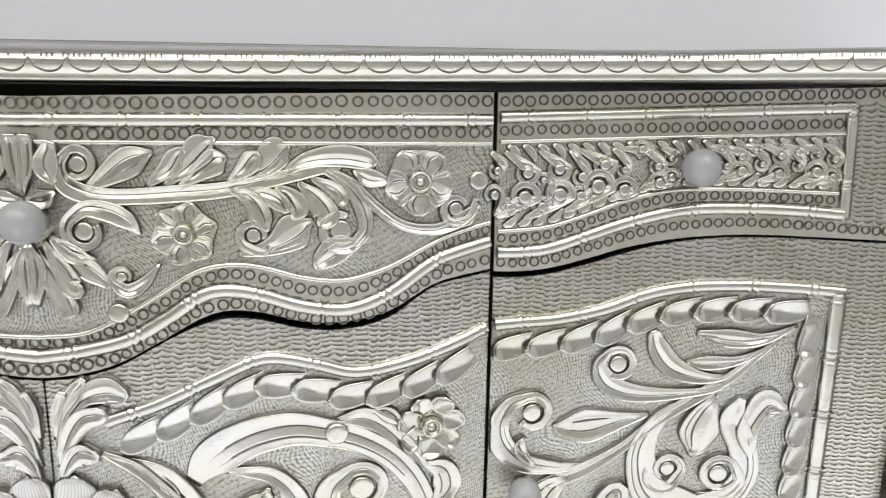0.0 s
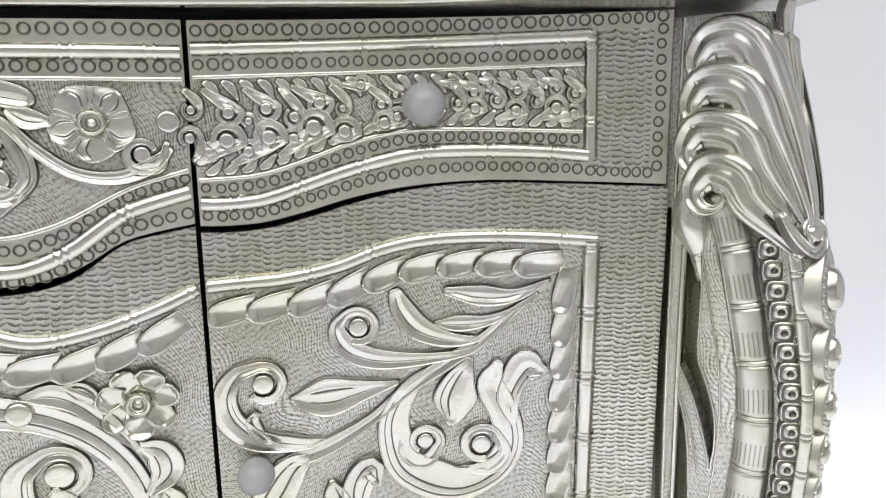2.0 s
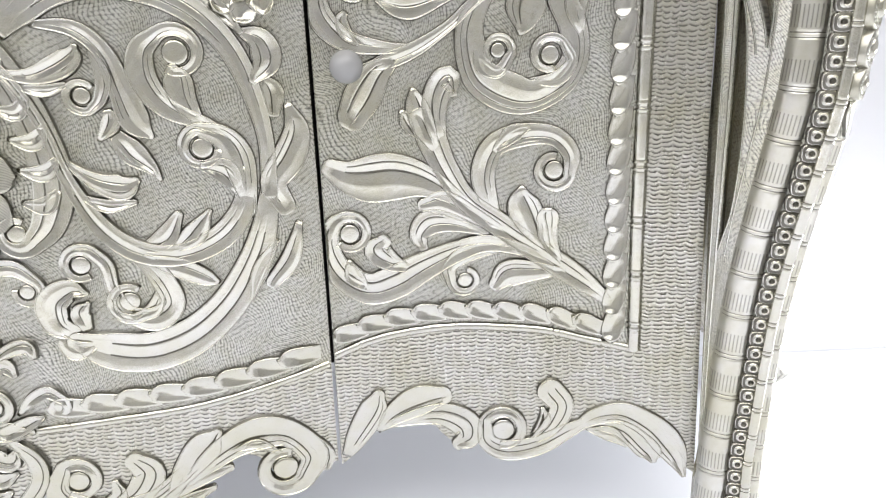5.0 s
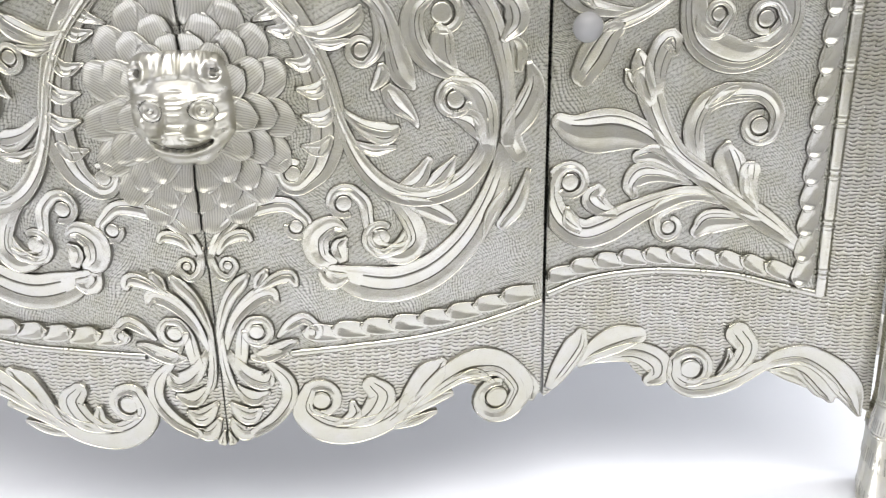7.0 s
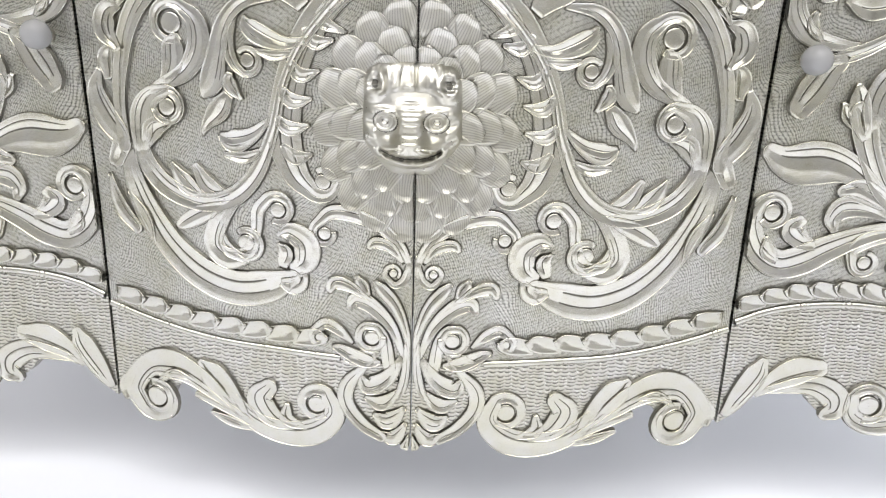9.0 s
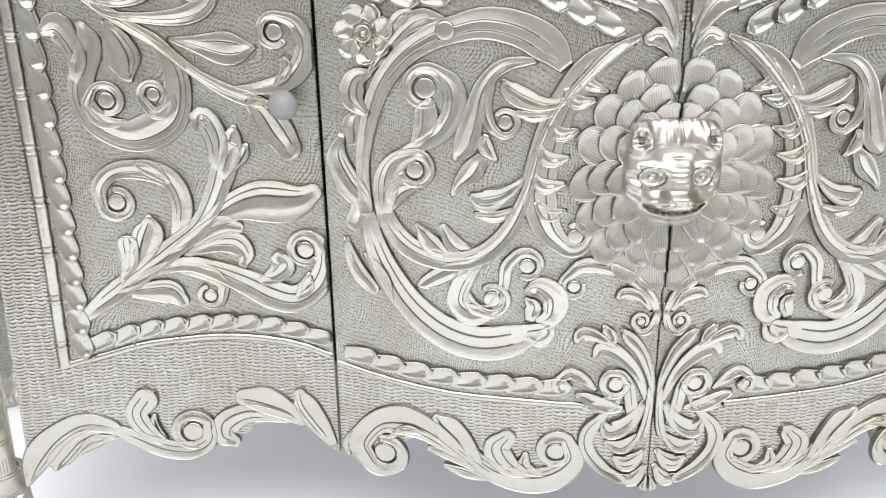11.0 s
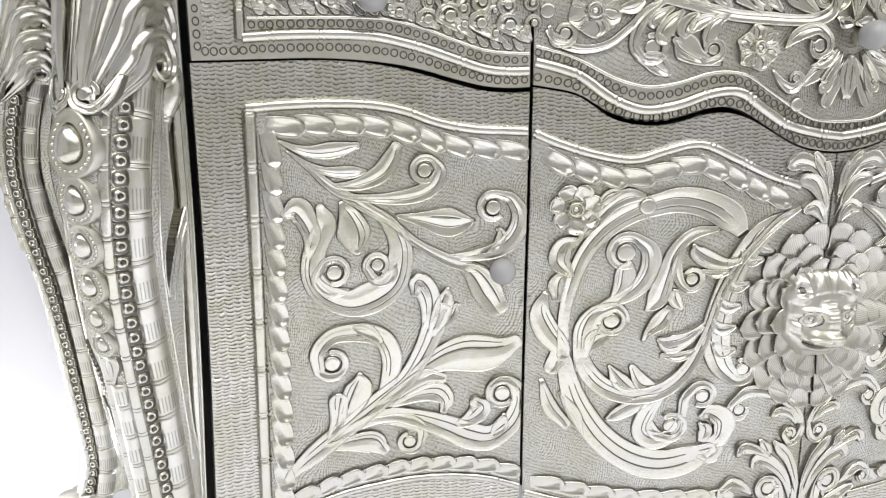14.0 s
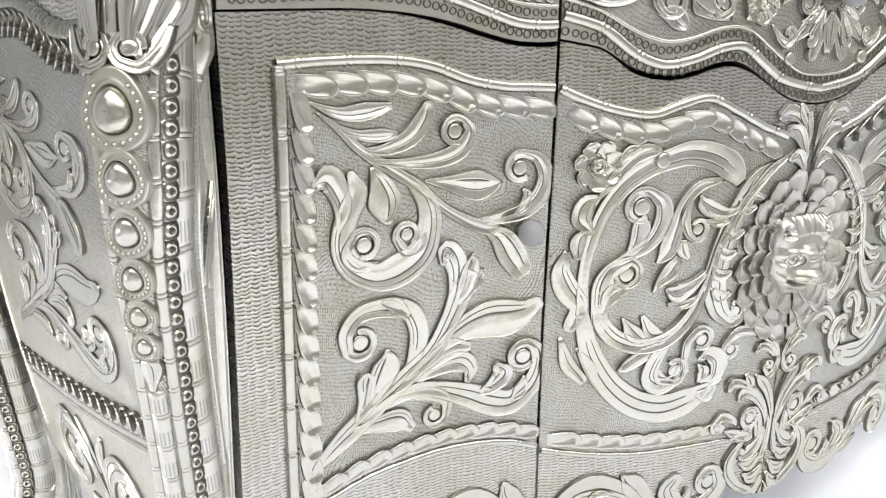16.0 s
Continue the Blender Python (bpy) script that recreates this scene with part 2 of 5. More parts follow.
# how far the side doors' outer edge leans out towards the floor
FLARE = curve([(0.0, 0.017), (0.1, 0.015), (0.2, 0.012), (0.31, 0.008), (0.45, 0.001), (0.6, -0.005), (0.69, -0.007), (0.9, -0.010), (1.0, -0.010)])


def front_y(x, z):
    a = abs(x)
    s = max(0.0, (a - SEAM) / 0.315)
    y = -0.052 * (1 - (a / SEAM) ** 2) if a < SEAM else 0.05 * s - 0.05 * s * s
    return y - 0.016 * smooth01((z - 0.3) / 0.5) * (0.4 + 0.6 * min(1, a / SEAM) + 0.4 * s)


class Front:
    """Points of the front, h metres proud of it; side is 1 or -1."""
    def __init__(self, side, base=0.0, low=-1.0, high=1.0):
        self.side, self.base, self.flip, self.low, self.high = side, base, side < 0, low, high

    def at(self, u, v, h):
        u = min(self.high, max(self.low, u))
        if u > 0.62:
            u += FLARE(v) * (0.30 * smooth01((u - 0.62) / 0.03) + 0.70 * smooth01((u - 0.672) / 0.045))
        e = 0.002
        gx = (front_y(u + e, v) - front_y(u - e, v)) / (2 * e)
        gz = (front_y(u, v + e) - front_y(u, v - e)) / (2 * e)
        n = 1 / math.sqrt(1 + gx * gx + gz * gz)
        h = h + self.base
        return (self.side * (u + h * gx * n), front_y(u, v) - h * n, v + h * gz * n)


class Flank:
    """A cabinet's end: u runs from the front leg to the back leg."""
    def __init__(self, side):
        self.side, self.base, self.flip = side, 0.0, side > 0

    def at(self, u, v, h):
        bulge = 0.030 * math.sin(math.pi * min(1, max(0, (v - 0.2) / 0.72)))
        x, y = 0.785 + 0.34 * u / 0.36 * 0.36 + bulge, 0.0 + 0.94 * u
        return (self.side * (x + 0.94 * h), y - 0.34 * h, v)


# ---- chased ornament, laid on a surface ----
RIM = ((0.10, 0.78), (0.28, 0.94), (0.62, 1.0), (1.0, 0.97), (1.3, 0.86), (1.5, 0.80), (1.8, 0.79))
FACE = ((-0.70, 0.785), (-0.62, 0.785), (-0.58, 0.785), (-0.54, 0.785), (-0.46, 0.785), (-0.13, 0.80), (-0.05, 0.80), (0.0, 0.80), (0.05, 0.80), (0.13, 0.80), (0.42, 0.785), (0.50, 0.785), (0.54, 0.785), (0.58, 0.785), (0.66, 0.785))


def leaf(panel, points, widths, high, curl=None, name=None, mat=None):
    """A chased leaf along the points, widths and height in millimetres: steep sides, a rolled rim, a flat face with an engraved vein; with curl it winds up round that place and ends in a disc."""
    surf, parent = panel
    path = spline(points, 5)
    t = np.linspace(0, 1, len(path))
    wide = np.interp(t, np.linspace(0, 1, (len(widths) - 1) * 5 + 1), spline([(w, 0.0) for w in widths], 5)[:, 0]).clip(min(widths)) / 1000
    if curl is not None:
        c = np.array(curl, dtype=float)
        v = path[-1] - c
        r0, a0 = np.linalg.norm(v), math.atan2(v[1], v[0])
        go = path[-1] - path[-2]
        turn = 1 if go[0] * -v[1] - go[1] * -v[0] > 0 else -1
        k = np.linspace(0, 1, 17)[1:]
        rad = r0 * (1 - 0.22 * k)
        ang = a0 + turn * k * 2 * math.pi * 0.70
        path = np.vstack([path, np.stack([c[0] + rad * np.cos(ang), c[1] + rad * np.sin(ang)], axis=1)])
        w_end = wide[-1]
        wide = np.concatenate([wide, (w_end + (r0 * 0.60 - w_end) * np.minimum(1, k * 1.6)) * (1 - 0.34 * k)])
    round_end = curl is None and wide[-1] > 0.0045
    if round_end:
        go = (path[-1] - path[-2]) / np.linalg.norm(path[-1] - path[-2])
        k = np.array((0.35, 0.62, 0.82, 0.94, 0.99))
        path = np.vstack([path, path[-1] + np.outer(k * wide[-1] * 0.5, go)])
        wide = np.concatenate([wide, wide[-1] * np.sqrt(1 - k ** 2)])
    n = len(path)
    tan = np.gradient(path, axis=0)
    tan /= np.linalg.norm(tan, axis=1)[:, None] + 1e-9
    nor = np.stack([-tan[:, 1], tan[:, 0]], axis=1)
    lean = 1 if noise.noise((path[n // 2][0] * 37, path[n // 2][1] * 37, 1.7)) > 0 else -1
    lip = np.zeros(n)
    if round_end:
        lip[-6:-1] = (0.2, 0.6, 1.0, 1.0, 0.8)
    run = np.concatenate(([0], np.cumsum(np.linalg.norm(np.diff(path, axis=0), axis=1))))
    verts, uvs, cuts = [], [], []
    for r in range(-1, n + 1):
        i = min(n - 1, max(0, r))
        f = i / (n - 1)
        up = high / 950 * (0.45 + 0.55 * smooth01(f / 0.12)) * (1.0 if curl is not None or round_end else 0.45 + 0.55 * smooth01((1 - f) / 0.10))
        up = min(up, wide[i] * 0.55 + 0.0012)
        half = max(wide[i] * 500, 0.6)
        k = min(1.0, half / 4.2) / half
        room = 1 - 1.8 * k
        vein = 0.20 * smooth01((half - 3.0) / 2.5) * smooth01((f - 0.06) / 0.12) * smooth01(((0.80 if curl is None else 0.72) - f) / 0.15)
        off = 0.34 * lean * room * math.sin(3.0 * f)
        scoop = 0.42 * smooth01((half - 2.5) / 4) * smooth01((f - 0.04) / 0.2) * (1 - 0.5 * smooth01((f - 0.8) / 0.2))
        # flat skirt round the leaf, coloured dark as contact shade
        dark_skirt = ((-1 - 0.85 / half, -1), (-1 - 0.6 / half, 0), (-1, 0))
        across = list(dark_skirt) + [(-1 + d * k, g) for d, g in RIM] + [(q * room + off * (1 - abs(q)), g) for q, g in FACE] + [(1 - d * k, g) for d, g in reversed(RIM)] + [(-q, g) for q, g in reversed(dark_skirt)]
        for j, (s, g) in enumerate(across):
            q = path[i] + nor[i] * s * wide[i] / 2
            if abs(s) >= 1:
                h = -0.001 if g < 0 or r != i else 0.0003
            else:
                if j == 17 or (j == 12 and half > 10.5):
                    g -= vein
                fold = max(0.0, 1 - abs(s - off) / max(0.2, room - abs(off)))
                g += (0.12 * lean * s + 0.10 * (1 - s * s) - scoop * fold) * (1 - abs(s) ** 8)
                g += (min(1.02, g + 0.4) - g) * lip[i]
                h = -0.001 if r != i else up * g
            verts.append(surf.at(q[0], q[1], h))
            uvs.append((run[i], s * wide[i] / 2))
        cuts.append((vein > 0.08, vein > 0.08 and half > 10.5))
    faces = grid_faces(n + 2, 35, flip=not surf.flip)
    # skirt and side walls carry shade in their colour, veins their engraved lines
    dark_faces = [j < 3 or j > 30 or (j in (16, 17) and cuts[r][0]) or (j in (11, 12) and cuts[r][1]) for r in range(n + 1) for j in range(34)]
    if curl is not None:
        boss(surf, verts, faces, uvs, curl, max(0.0022, r0 * 0.56), min(high / 1000 * 0.92, 0.0012 + r0 * 0.45))
    ob = mesh_object(name or ("scroll" if curl is not None else "leaf"), verts, faces, mat or POLISHED, parent, uvs=uvs)
    ob.data.materials.append(OXIDE_SHADE)
    ob.data.polygons.foreach_set("material_index", [int(a) for a in dark_faces] + [0] * (len(faces) - len(dark_faces)))
    return ob


FULL = ((-1, 0), (-0.97, 0.5), (-0.88, 0.85), (-0.72, 1.0), (-0.54, 0.93), (-0.40, 0.64), (-0.32, 0.60), (-0.12, 0.80), (0.14, 0.85), (0.34, 0.72), (0.44, 0.54), (0.54, 0.60), (0.74, 0.58), (0.92, 0.36), (1, 0))


def stroke(panel, points, widths, high, curl=None, mat=None, name=None, full=0):
    """A leaf with its widths eased; full: a plump lobe, leaning to that side."""
    grow = 1.20 if curl is not None else 1.46
    if not full:
        return leaf(panel, points, [w * grow for w in widths], high * 0.68, curl, name, mat)
    surf, parent = panel
    path = spline(points, 5)
    t = np.linspace(0, 1, len(path))
    wide = np.interp(t, np.linspace(0, 1, (len(widths) - 1) * 5 + 1), spline([(w, 0.0) for w in widths], 5)[:, 0]).clip(min(widths)) * grow / 1000
    if curl is not None:
        c = np.array(curl, dtype=float)
        v = path[-1] - c
        r0, a0 = np.linalg.norm(v), math.atan2(v[1], v[0])
        go = path[-1] - path[-2]
        turn = 1 if go[0] * -v[1] - go[1] * -v[0] > 0 else -1
        k = np.linspace(0, 1, 17)[1:]
        rad = r0 * (1 - 0.26 * k)
        ang = a0 + turn * k * 2 * math.pi * 0.66
        path = np.vstack([path, np.stack([c[0] + rad * np.cos(ang), c[1] + rad * np.sin(ang)], axis=1)])
        w_end = wide[-1]
        wide = np.concatenate([wide, (w_end + (r0 * 0.56 - w_end) * np.minimum(1, k * 1.6)) * (1 - 0.30 * k)])
    n = len(path)
    tan = np.gradient(path, axis=0)
    tan /= np.linalg.norm(tan, axis=1)[:, None] + 1e-9
    nor = np.stack([-tan[:, 1], tan[:, 0]], axis=1)
    run = np.concatenate(([0], np.cumsum(np.linalg.norm(np.diff(path, axis=0), axis=1))))
    verts, uvs = [], []
    for r in range(-1, n + 1):
        i = min(n - 1, max(0, r))
        f = i / (n - 1)
        up = high / 1000 * (0.35 + 0.65 * smooth01(f / 0.15)) * (1.0 if curl is not None else 0.4 + 0.6 * smooth01((1 - f) / 0.12))
        up = min(up, wide[i] * 0.6 + 0.0015)
        for s, g in [(k * full, g) for k, g in FULL[::full]]:
            q = path[i] + nor[i] * s * wide[i] / 2
            verts.append(surf.at(q[0], q[1], -0.001 if abs(s) == 1 or r != i else up * g))
            uvs.append((run[i], s * wide[i] / 2))
    faces = grid_faces(n + 2, len(FULL), flip=not surf.flip)
    if curl is not None and name != "acanthus_lobe":
        boss(surf, verts, faces, uvs, curl, max(0.0020, r0 * 0.66), min(high / 1000 * 0.9, 0.0010 + r0 * 0.6))
    return mesh_object(name or ("scroll" if curl is not None else "leaf"), verts, faces, mat or POLISHED, parent, uvs=uvs)


def boss(surf, verts, faces, uvs, centre, r, high, rim=False):
    """Adds a low dome to the lists, or a dome within a rim."""
    prof = [(1.0, -0.2), (0.97, 0.60), (0.88, 0.90), (0.72, 0.98), (0.50, 1.0), (0.25, 1.0), (0.02, 1.0)]
    if rim:
        prof = [(1.0, -0.2), (0.95, 0.85), (0.82, 1.0), (0.66, 0.8), (0.58, 0.45), (0.42, 0.72), (0.02, 0.85)]
    first, m = len(verts), 14
    for rr, hh in prof:
        for j in range(m):
            a = 2 * math.pi * j / m
            verts.append(surf.at(centre[0] + r * rr * math.cos(a), centre[1] + r * rr * math.sin(a), high * hh))
            uvs.append((r * rr * math.cos(a), r * rr * math.sin(a)))
    for f in grid_faces(len(prof), m, True, flip=surf.flip):
        faces.append(tuple(first + i for i in f))


def dome(panel, centre, r, high, rim=False, name="boss", mat=None):
    verts, faces, uvs = [], [], []
    boss(panel[0], verts, faces, uvs, centre, r, high, rim)
    return mesh_object(name, verts, faces, mat or POLISHED, panel[1], uvs=uvs)


def comma(panel, root, centre, r):
    """A small curled leaf from its root to a rimmed boss."""
    r /= 1000
    a, c = np.array(root), np.array(centre)
    a[1] = min(0.842 + 0.035 * (a[0] - 0.355), max(DRAWR_IN(a[0]) + 0.006, a[1]))
    d = c - a
    side = 1 if a[1] > c[1] else -1
    q = np.array((-d[1], d[0])) * 0.22 * -side
    end = c + np.array((r * 1.12, side * r * 0.2))
    mid = a + d * 0.5 + np.array((0.008, 0)) + q * 0.4
    leaf(panel, [a, mid, end], (4, max(8, r * 1250), max(5, r * 760)), 5.0, curl=centre, name="curled_leaf")
    dome(panel, centre, r * 0.62, 0.0078)


def petal(panel, centre, way, long, wide, high, mat=None, name="petal"):
    """A broad, round-ended petal with fine engraved lines, lifted at its tip."""
    surf, parent = panel
    c, u = np.array(centre), np.array(way)
    n = np.array((-u[1], u[0]))
    verts, uvs = [], []
    ts = (0, 0.12, 0.3, 0.5, 0.62, 0.73, 0.82, 0.89, 0.94, 0.975, 0.995, 1.0)
    ss = (-1, -0.97, -0.9, -0.7, -0.3, -0.05, 0.0, 0.05, 0.3, 0.7, 0.9, 0.97, 1)
    for t in ts:
        w = wide / 2 * ((0.80 + 0.20 * smooth01(t / 0.5)) if t < 0.5 else math.sqrt(max(0.0, 1 - ((t - 0.5) / 0.5) ** 2.9)))
        if mat is None:
            w = wide / 2 * (0.86 + 0.14 * smooth01(t / 0.40) if t < 0.40 else math.sqrt(max(0.0, 1 - ((t - 0.40) / 0.60) ** 2.4)))
        for s in ss:
            q = c + u * long * t * (1 - 0.05 * s * s) + n * w * s
            rim = max(math.exp(-((abs(s) - 0.86) / 0.09) ** 2) * smooth01(t / 0.3), math.exp(-((t - 0.92) / 0.05) ** 2))
            if mat is None:
                q = q + n * long * 0.13 * t * t * (1 if c[1] > 0.47 else -1)
                h = high * (0.35 + 0.50 * t) + 0.0022 * rim + 0.0010 * s * t * (1 if c[1] > 0.47 else -1)
            else:
                fold = max(0.0, 1 - abs(s - 0.75 + 1.35 * t)) * smooth01((t - 0.02) / 0.2) * smooth01((0.92 - t) / 0.10)
                h = high * ((0.30 + 0.58 * t) * (1 - 0.22 * s * s) + 0.26 * rim - 0.42 * fold)
            verts.append(surf.at(max(0.001, q[0]) if mat is None else q[0], q[1], -0.001 if abs(s) == 1 or t in (0, 1.0) else h))
            uvs.append((0.018, s * w * (0.55 + 0.45 * t) + 0.0016 * t * t))
    ob = mesh_object(name, verts, grid_faces(len(ts), len(ss), flip=not surf.flip), mat or LINED, parent, uvs=uvs)
    # outermost faces are coloured dark: painted shade between neighbouring petals
    ob.data.materials.append(OXIDE_SHADE)
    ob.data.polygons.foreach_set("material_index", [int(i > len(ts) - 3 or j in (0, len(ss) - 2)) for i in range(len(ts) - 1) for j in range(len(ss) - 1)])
    return ob


def flower(panel, centre, r, n, turn=0.0):
    for i in range(n):
        a = turn + 2 * math.pi * i / n
        u = np.array((math.cos(a), math.sin(a)))
        c = np.array(centre)
        if n > 6:
            petal(panel, c + u * r * 0.28, u, r * 0.76, r * (0.70 + 0.1 * (i % 2)), 0.0080, POLISHED)
            continue
        w = min(0.9, (2.3 if n > 6 else 1.25) * math.sin(math.pi / n)) * r * 1000
        stroke(panel, [c + u * r * 0.25, c + u * r * 0.65, c + u * r], (w * 0.4, w, w * (0.5 if n > 6 else 0.12)), 7, name="petal")
    dome(panel, centre, r * 0.32, 0.010, True, "flower_centre")


def bamboo(panel, path, r, gap=0.045, name="moulding", mat=None, rings=True):
    """A half-round rod along the path, with pairs of thin rings."""
    surf, parent = panel
    p = even(path, 0.0016)
    tan = np.gradient(p, axis=0)
    tan /= np.linalg.norm(tan, axis=1)[:, None]
    nor = np.stack([-tan[:, 1], tan[:, 0]], axis=1)
    verts, uvs = [], []
    m = 9
    pitch = max(10, round(gap / 0.0016))
    for i in range(len(p)):
        k = i % pitch
        k -= pitch // 2
        rr = r * (1.17 if rings and k in (-2, 2) else 0.93 if rings and k in (-3, -1, 0, 1, 3) else 1.0)
        for j in range(m):
            a = math.pi * j / (m - 1)
            q = p[i] + nor[i] * rr * math.cos(a)
            verts.append(surf.at(q[0], q[1], -0.001 + rr * 1.05 * math.sin(a)))
            uvs.append((i * 0.0016, rr * a))
    return mesh_object(name, verts, grid_faces(len(p), m, flip=surf.flip), mat or POLISHED, parent, uvs=uvs)


def fillet(panel, path, w, high, name="fillet", mat=None, drop=0.001):
    """A thin raised line along the path."""
    surf, parent = panel
    p = even(path, 0.008)
    tan = np.gradient(p, axis=0)
    tan /= np.linalg.norm(tan, axis=1)[:, None]
    nor = np.stack([-tan[:, 1], tan[:, 0]], axis=1)
    verts, uvs = [], []
    for i in range(len(p)):
        for s, h in ((1, -drop), (0.86, high), (-0.86, high), (-1, -drop)):
            q = p[i] + nor[i] * s * w / 2
            verts.append(surf.at(q[0], q[1], h))
            uvs.append((i * 0.008, s * w))
    return mesh_object(name, verts, grid_faces(len(p), 4, flip=surf.flip), mat or POLISHED, parent, uvs=uvs)


def ring_row(panel, path, step=0.0098, r=0.0037):
    """Punched circles along the path."""
    surf, parent = panel
    verts, faces, uvs = [], [], []
    rnd = random.Random(len(path) + int(path[0][0] * 1000))
    for c in even(path, step):
        cx, cz, rr = c[0] + rnd.uniform(-6e-4, 6e-4), c[1] + rnd.uniform(-5e-4, 5e-4), r * rnd.uniform(0.92, 1.08)
        first = len(verts)
        m = 12
        for k, h in ((1.12, -0.0003), (1.0, 0.0011), (0.83, 0.0009), (0.73, -0.0003)):
            for j in range(m):
                a = 2 * math.pi * j / m
                verts.append(surf.at(cx + rr * k * math.cos(a), cz + rr * k * math.sin(a), h))
                uvs.append((rr * k * math.cos(a), rr * k * math.sin(a)))
        faces += [tuple(first + i for i in f) for f in grid_faces(4, m, True, flip=surf.flip)]
    ob = mesh_object("punched_border", verts, faces, OXIDE_SHADE, parent, uvs=uvs)
    return tagged(ob, "border of small punched rings", kind="stuff")


def leaf_row(panel, path, step, wide, inward):
    """Overlapping gadroon leaves along the path, each with a round end and a vein; inward: 1 or -1, the side to which they lean."""
    p = even(path, step)
    for a, b in list(zip(p[1:], p[:-1])):
        d = b - a
        n = np.array((-d[1], d[0])) / np.linalg.norm(d) * -inward
        u = d + n * wide * 0.30
        long = np.linalg.norm(d) * 1.48
        u = u / np.linalg.norm(u)
        petal(panel, a - n * wide * 0.14, u, long, wide * 1.06, 0.0068, POLISHED, "border_leaf")


def board(name, surf, x0, x1, top, low, mat, parent, nx=40, nz=26, thick=0.018, label="", h=0.0):
    """A curved board between two edges, with its thickness behind it."""
    verts, uvs = [], []
    xs = np.linspace(x0, x1, nx)
    for back in (0, 1):
        for x in xs:
            a, b = low(x), top(x)
            for j in range(nz):
                z = a + (b - a) * j / (nz - 1)
                verts.append(surf.at(x, z, h - back * thick))
                uvs.append((x, z))
    n = nx * nz
    faces = grid_faces(nx, nz, flip=surf.flip)
    faces += [tuple(n + i for i in f) for f in grid_faces(nx, nz, flip=not surf.flip)]
    rim = [i * nz for i in range(nx)] + [(nx - 1) * nz + j for j in range(1, nz)] + [i * nz + nz - 1 for i in range(nx - 2, -1, -1)] + [j for j in range(nz - 2, 0, -1)]
    for i, j in zip(rim, rim[1:] + rim[:1]):
        f = (i, i + n, j + n, j)
        faces.append(f[::-1] if not surf.flip else f)
    ob = mesh_object(name, verts, faces, mat, parent, label, uvs)
    md = ob.data
    for poly in md.polygons[2 * (nx - 1) * (nz - 1):]:
        poly.use_smooth = False
    loops = {tuple(sorted((i + k, j + k))) for k in (0, n) for i, j in zip(rim, rim[1:] + rim[:1])}
    for e in md.edges:
        if tuple(sorted(e.vertices)) in loops:
            e.use_edge_sharp = True
    return ob


def knob(centre, r, parent):
    """A frosted ball on a short metal neck."""
    bm = bmesh.new()
    bmesh.ops.create_uvsphere(bm, u_segments=32, v_segments=20, radius=r)
    bmesh.ops.translate(bm, vec=Vector(centre), verts=bm.verts)
    ob = part("knob", bm, KNOB, parent, "round frosted white glass knob", True)
    bm = bmesh.new()
    bmesh.ops.create_cone(bm, segments=20, radius1=r * 0.62, radius2=r * 0.45, depth=0.016, cap_ends=True)
    bmesh.ops.rotate(bm, matrix=Matrix.Rotation(radians(90), 3, "X"), verts=bm.verts)
    bmesh.ops.translate(bm, vec=Vector((centre[0], centre[1] + r * 0.9 + 0.003, centre[2])), verts=bm.verts)
    part("knob_neck", bm, SATIN, parent, "white metal neck", True)
    return ob


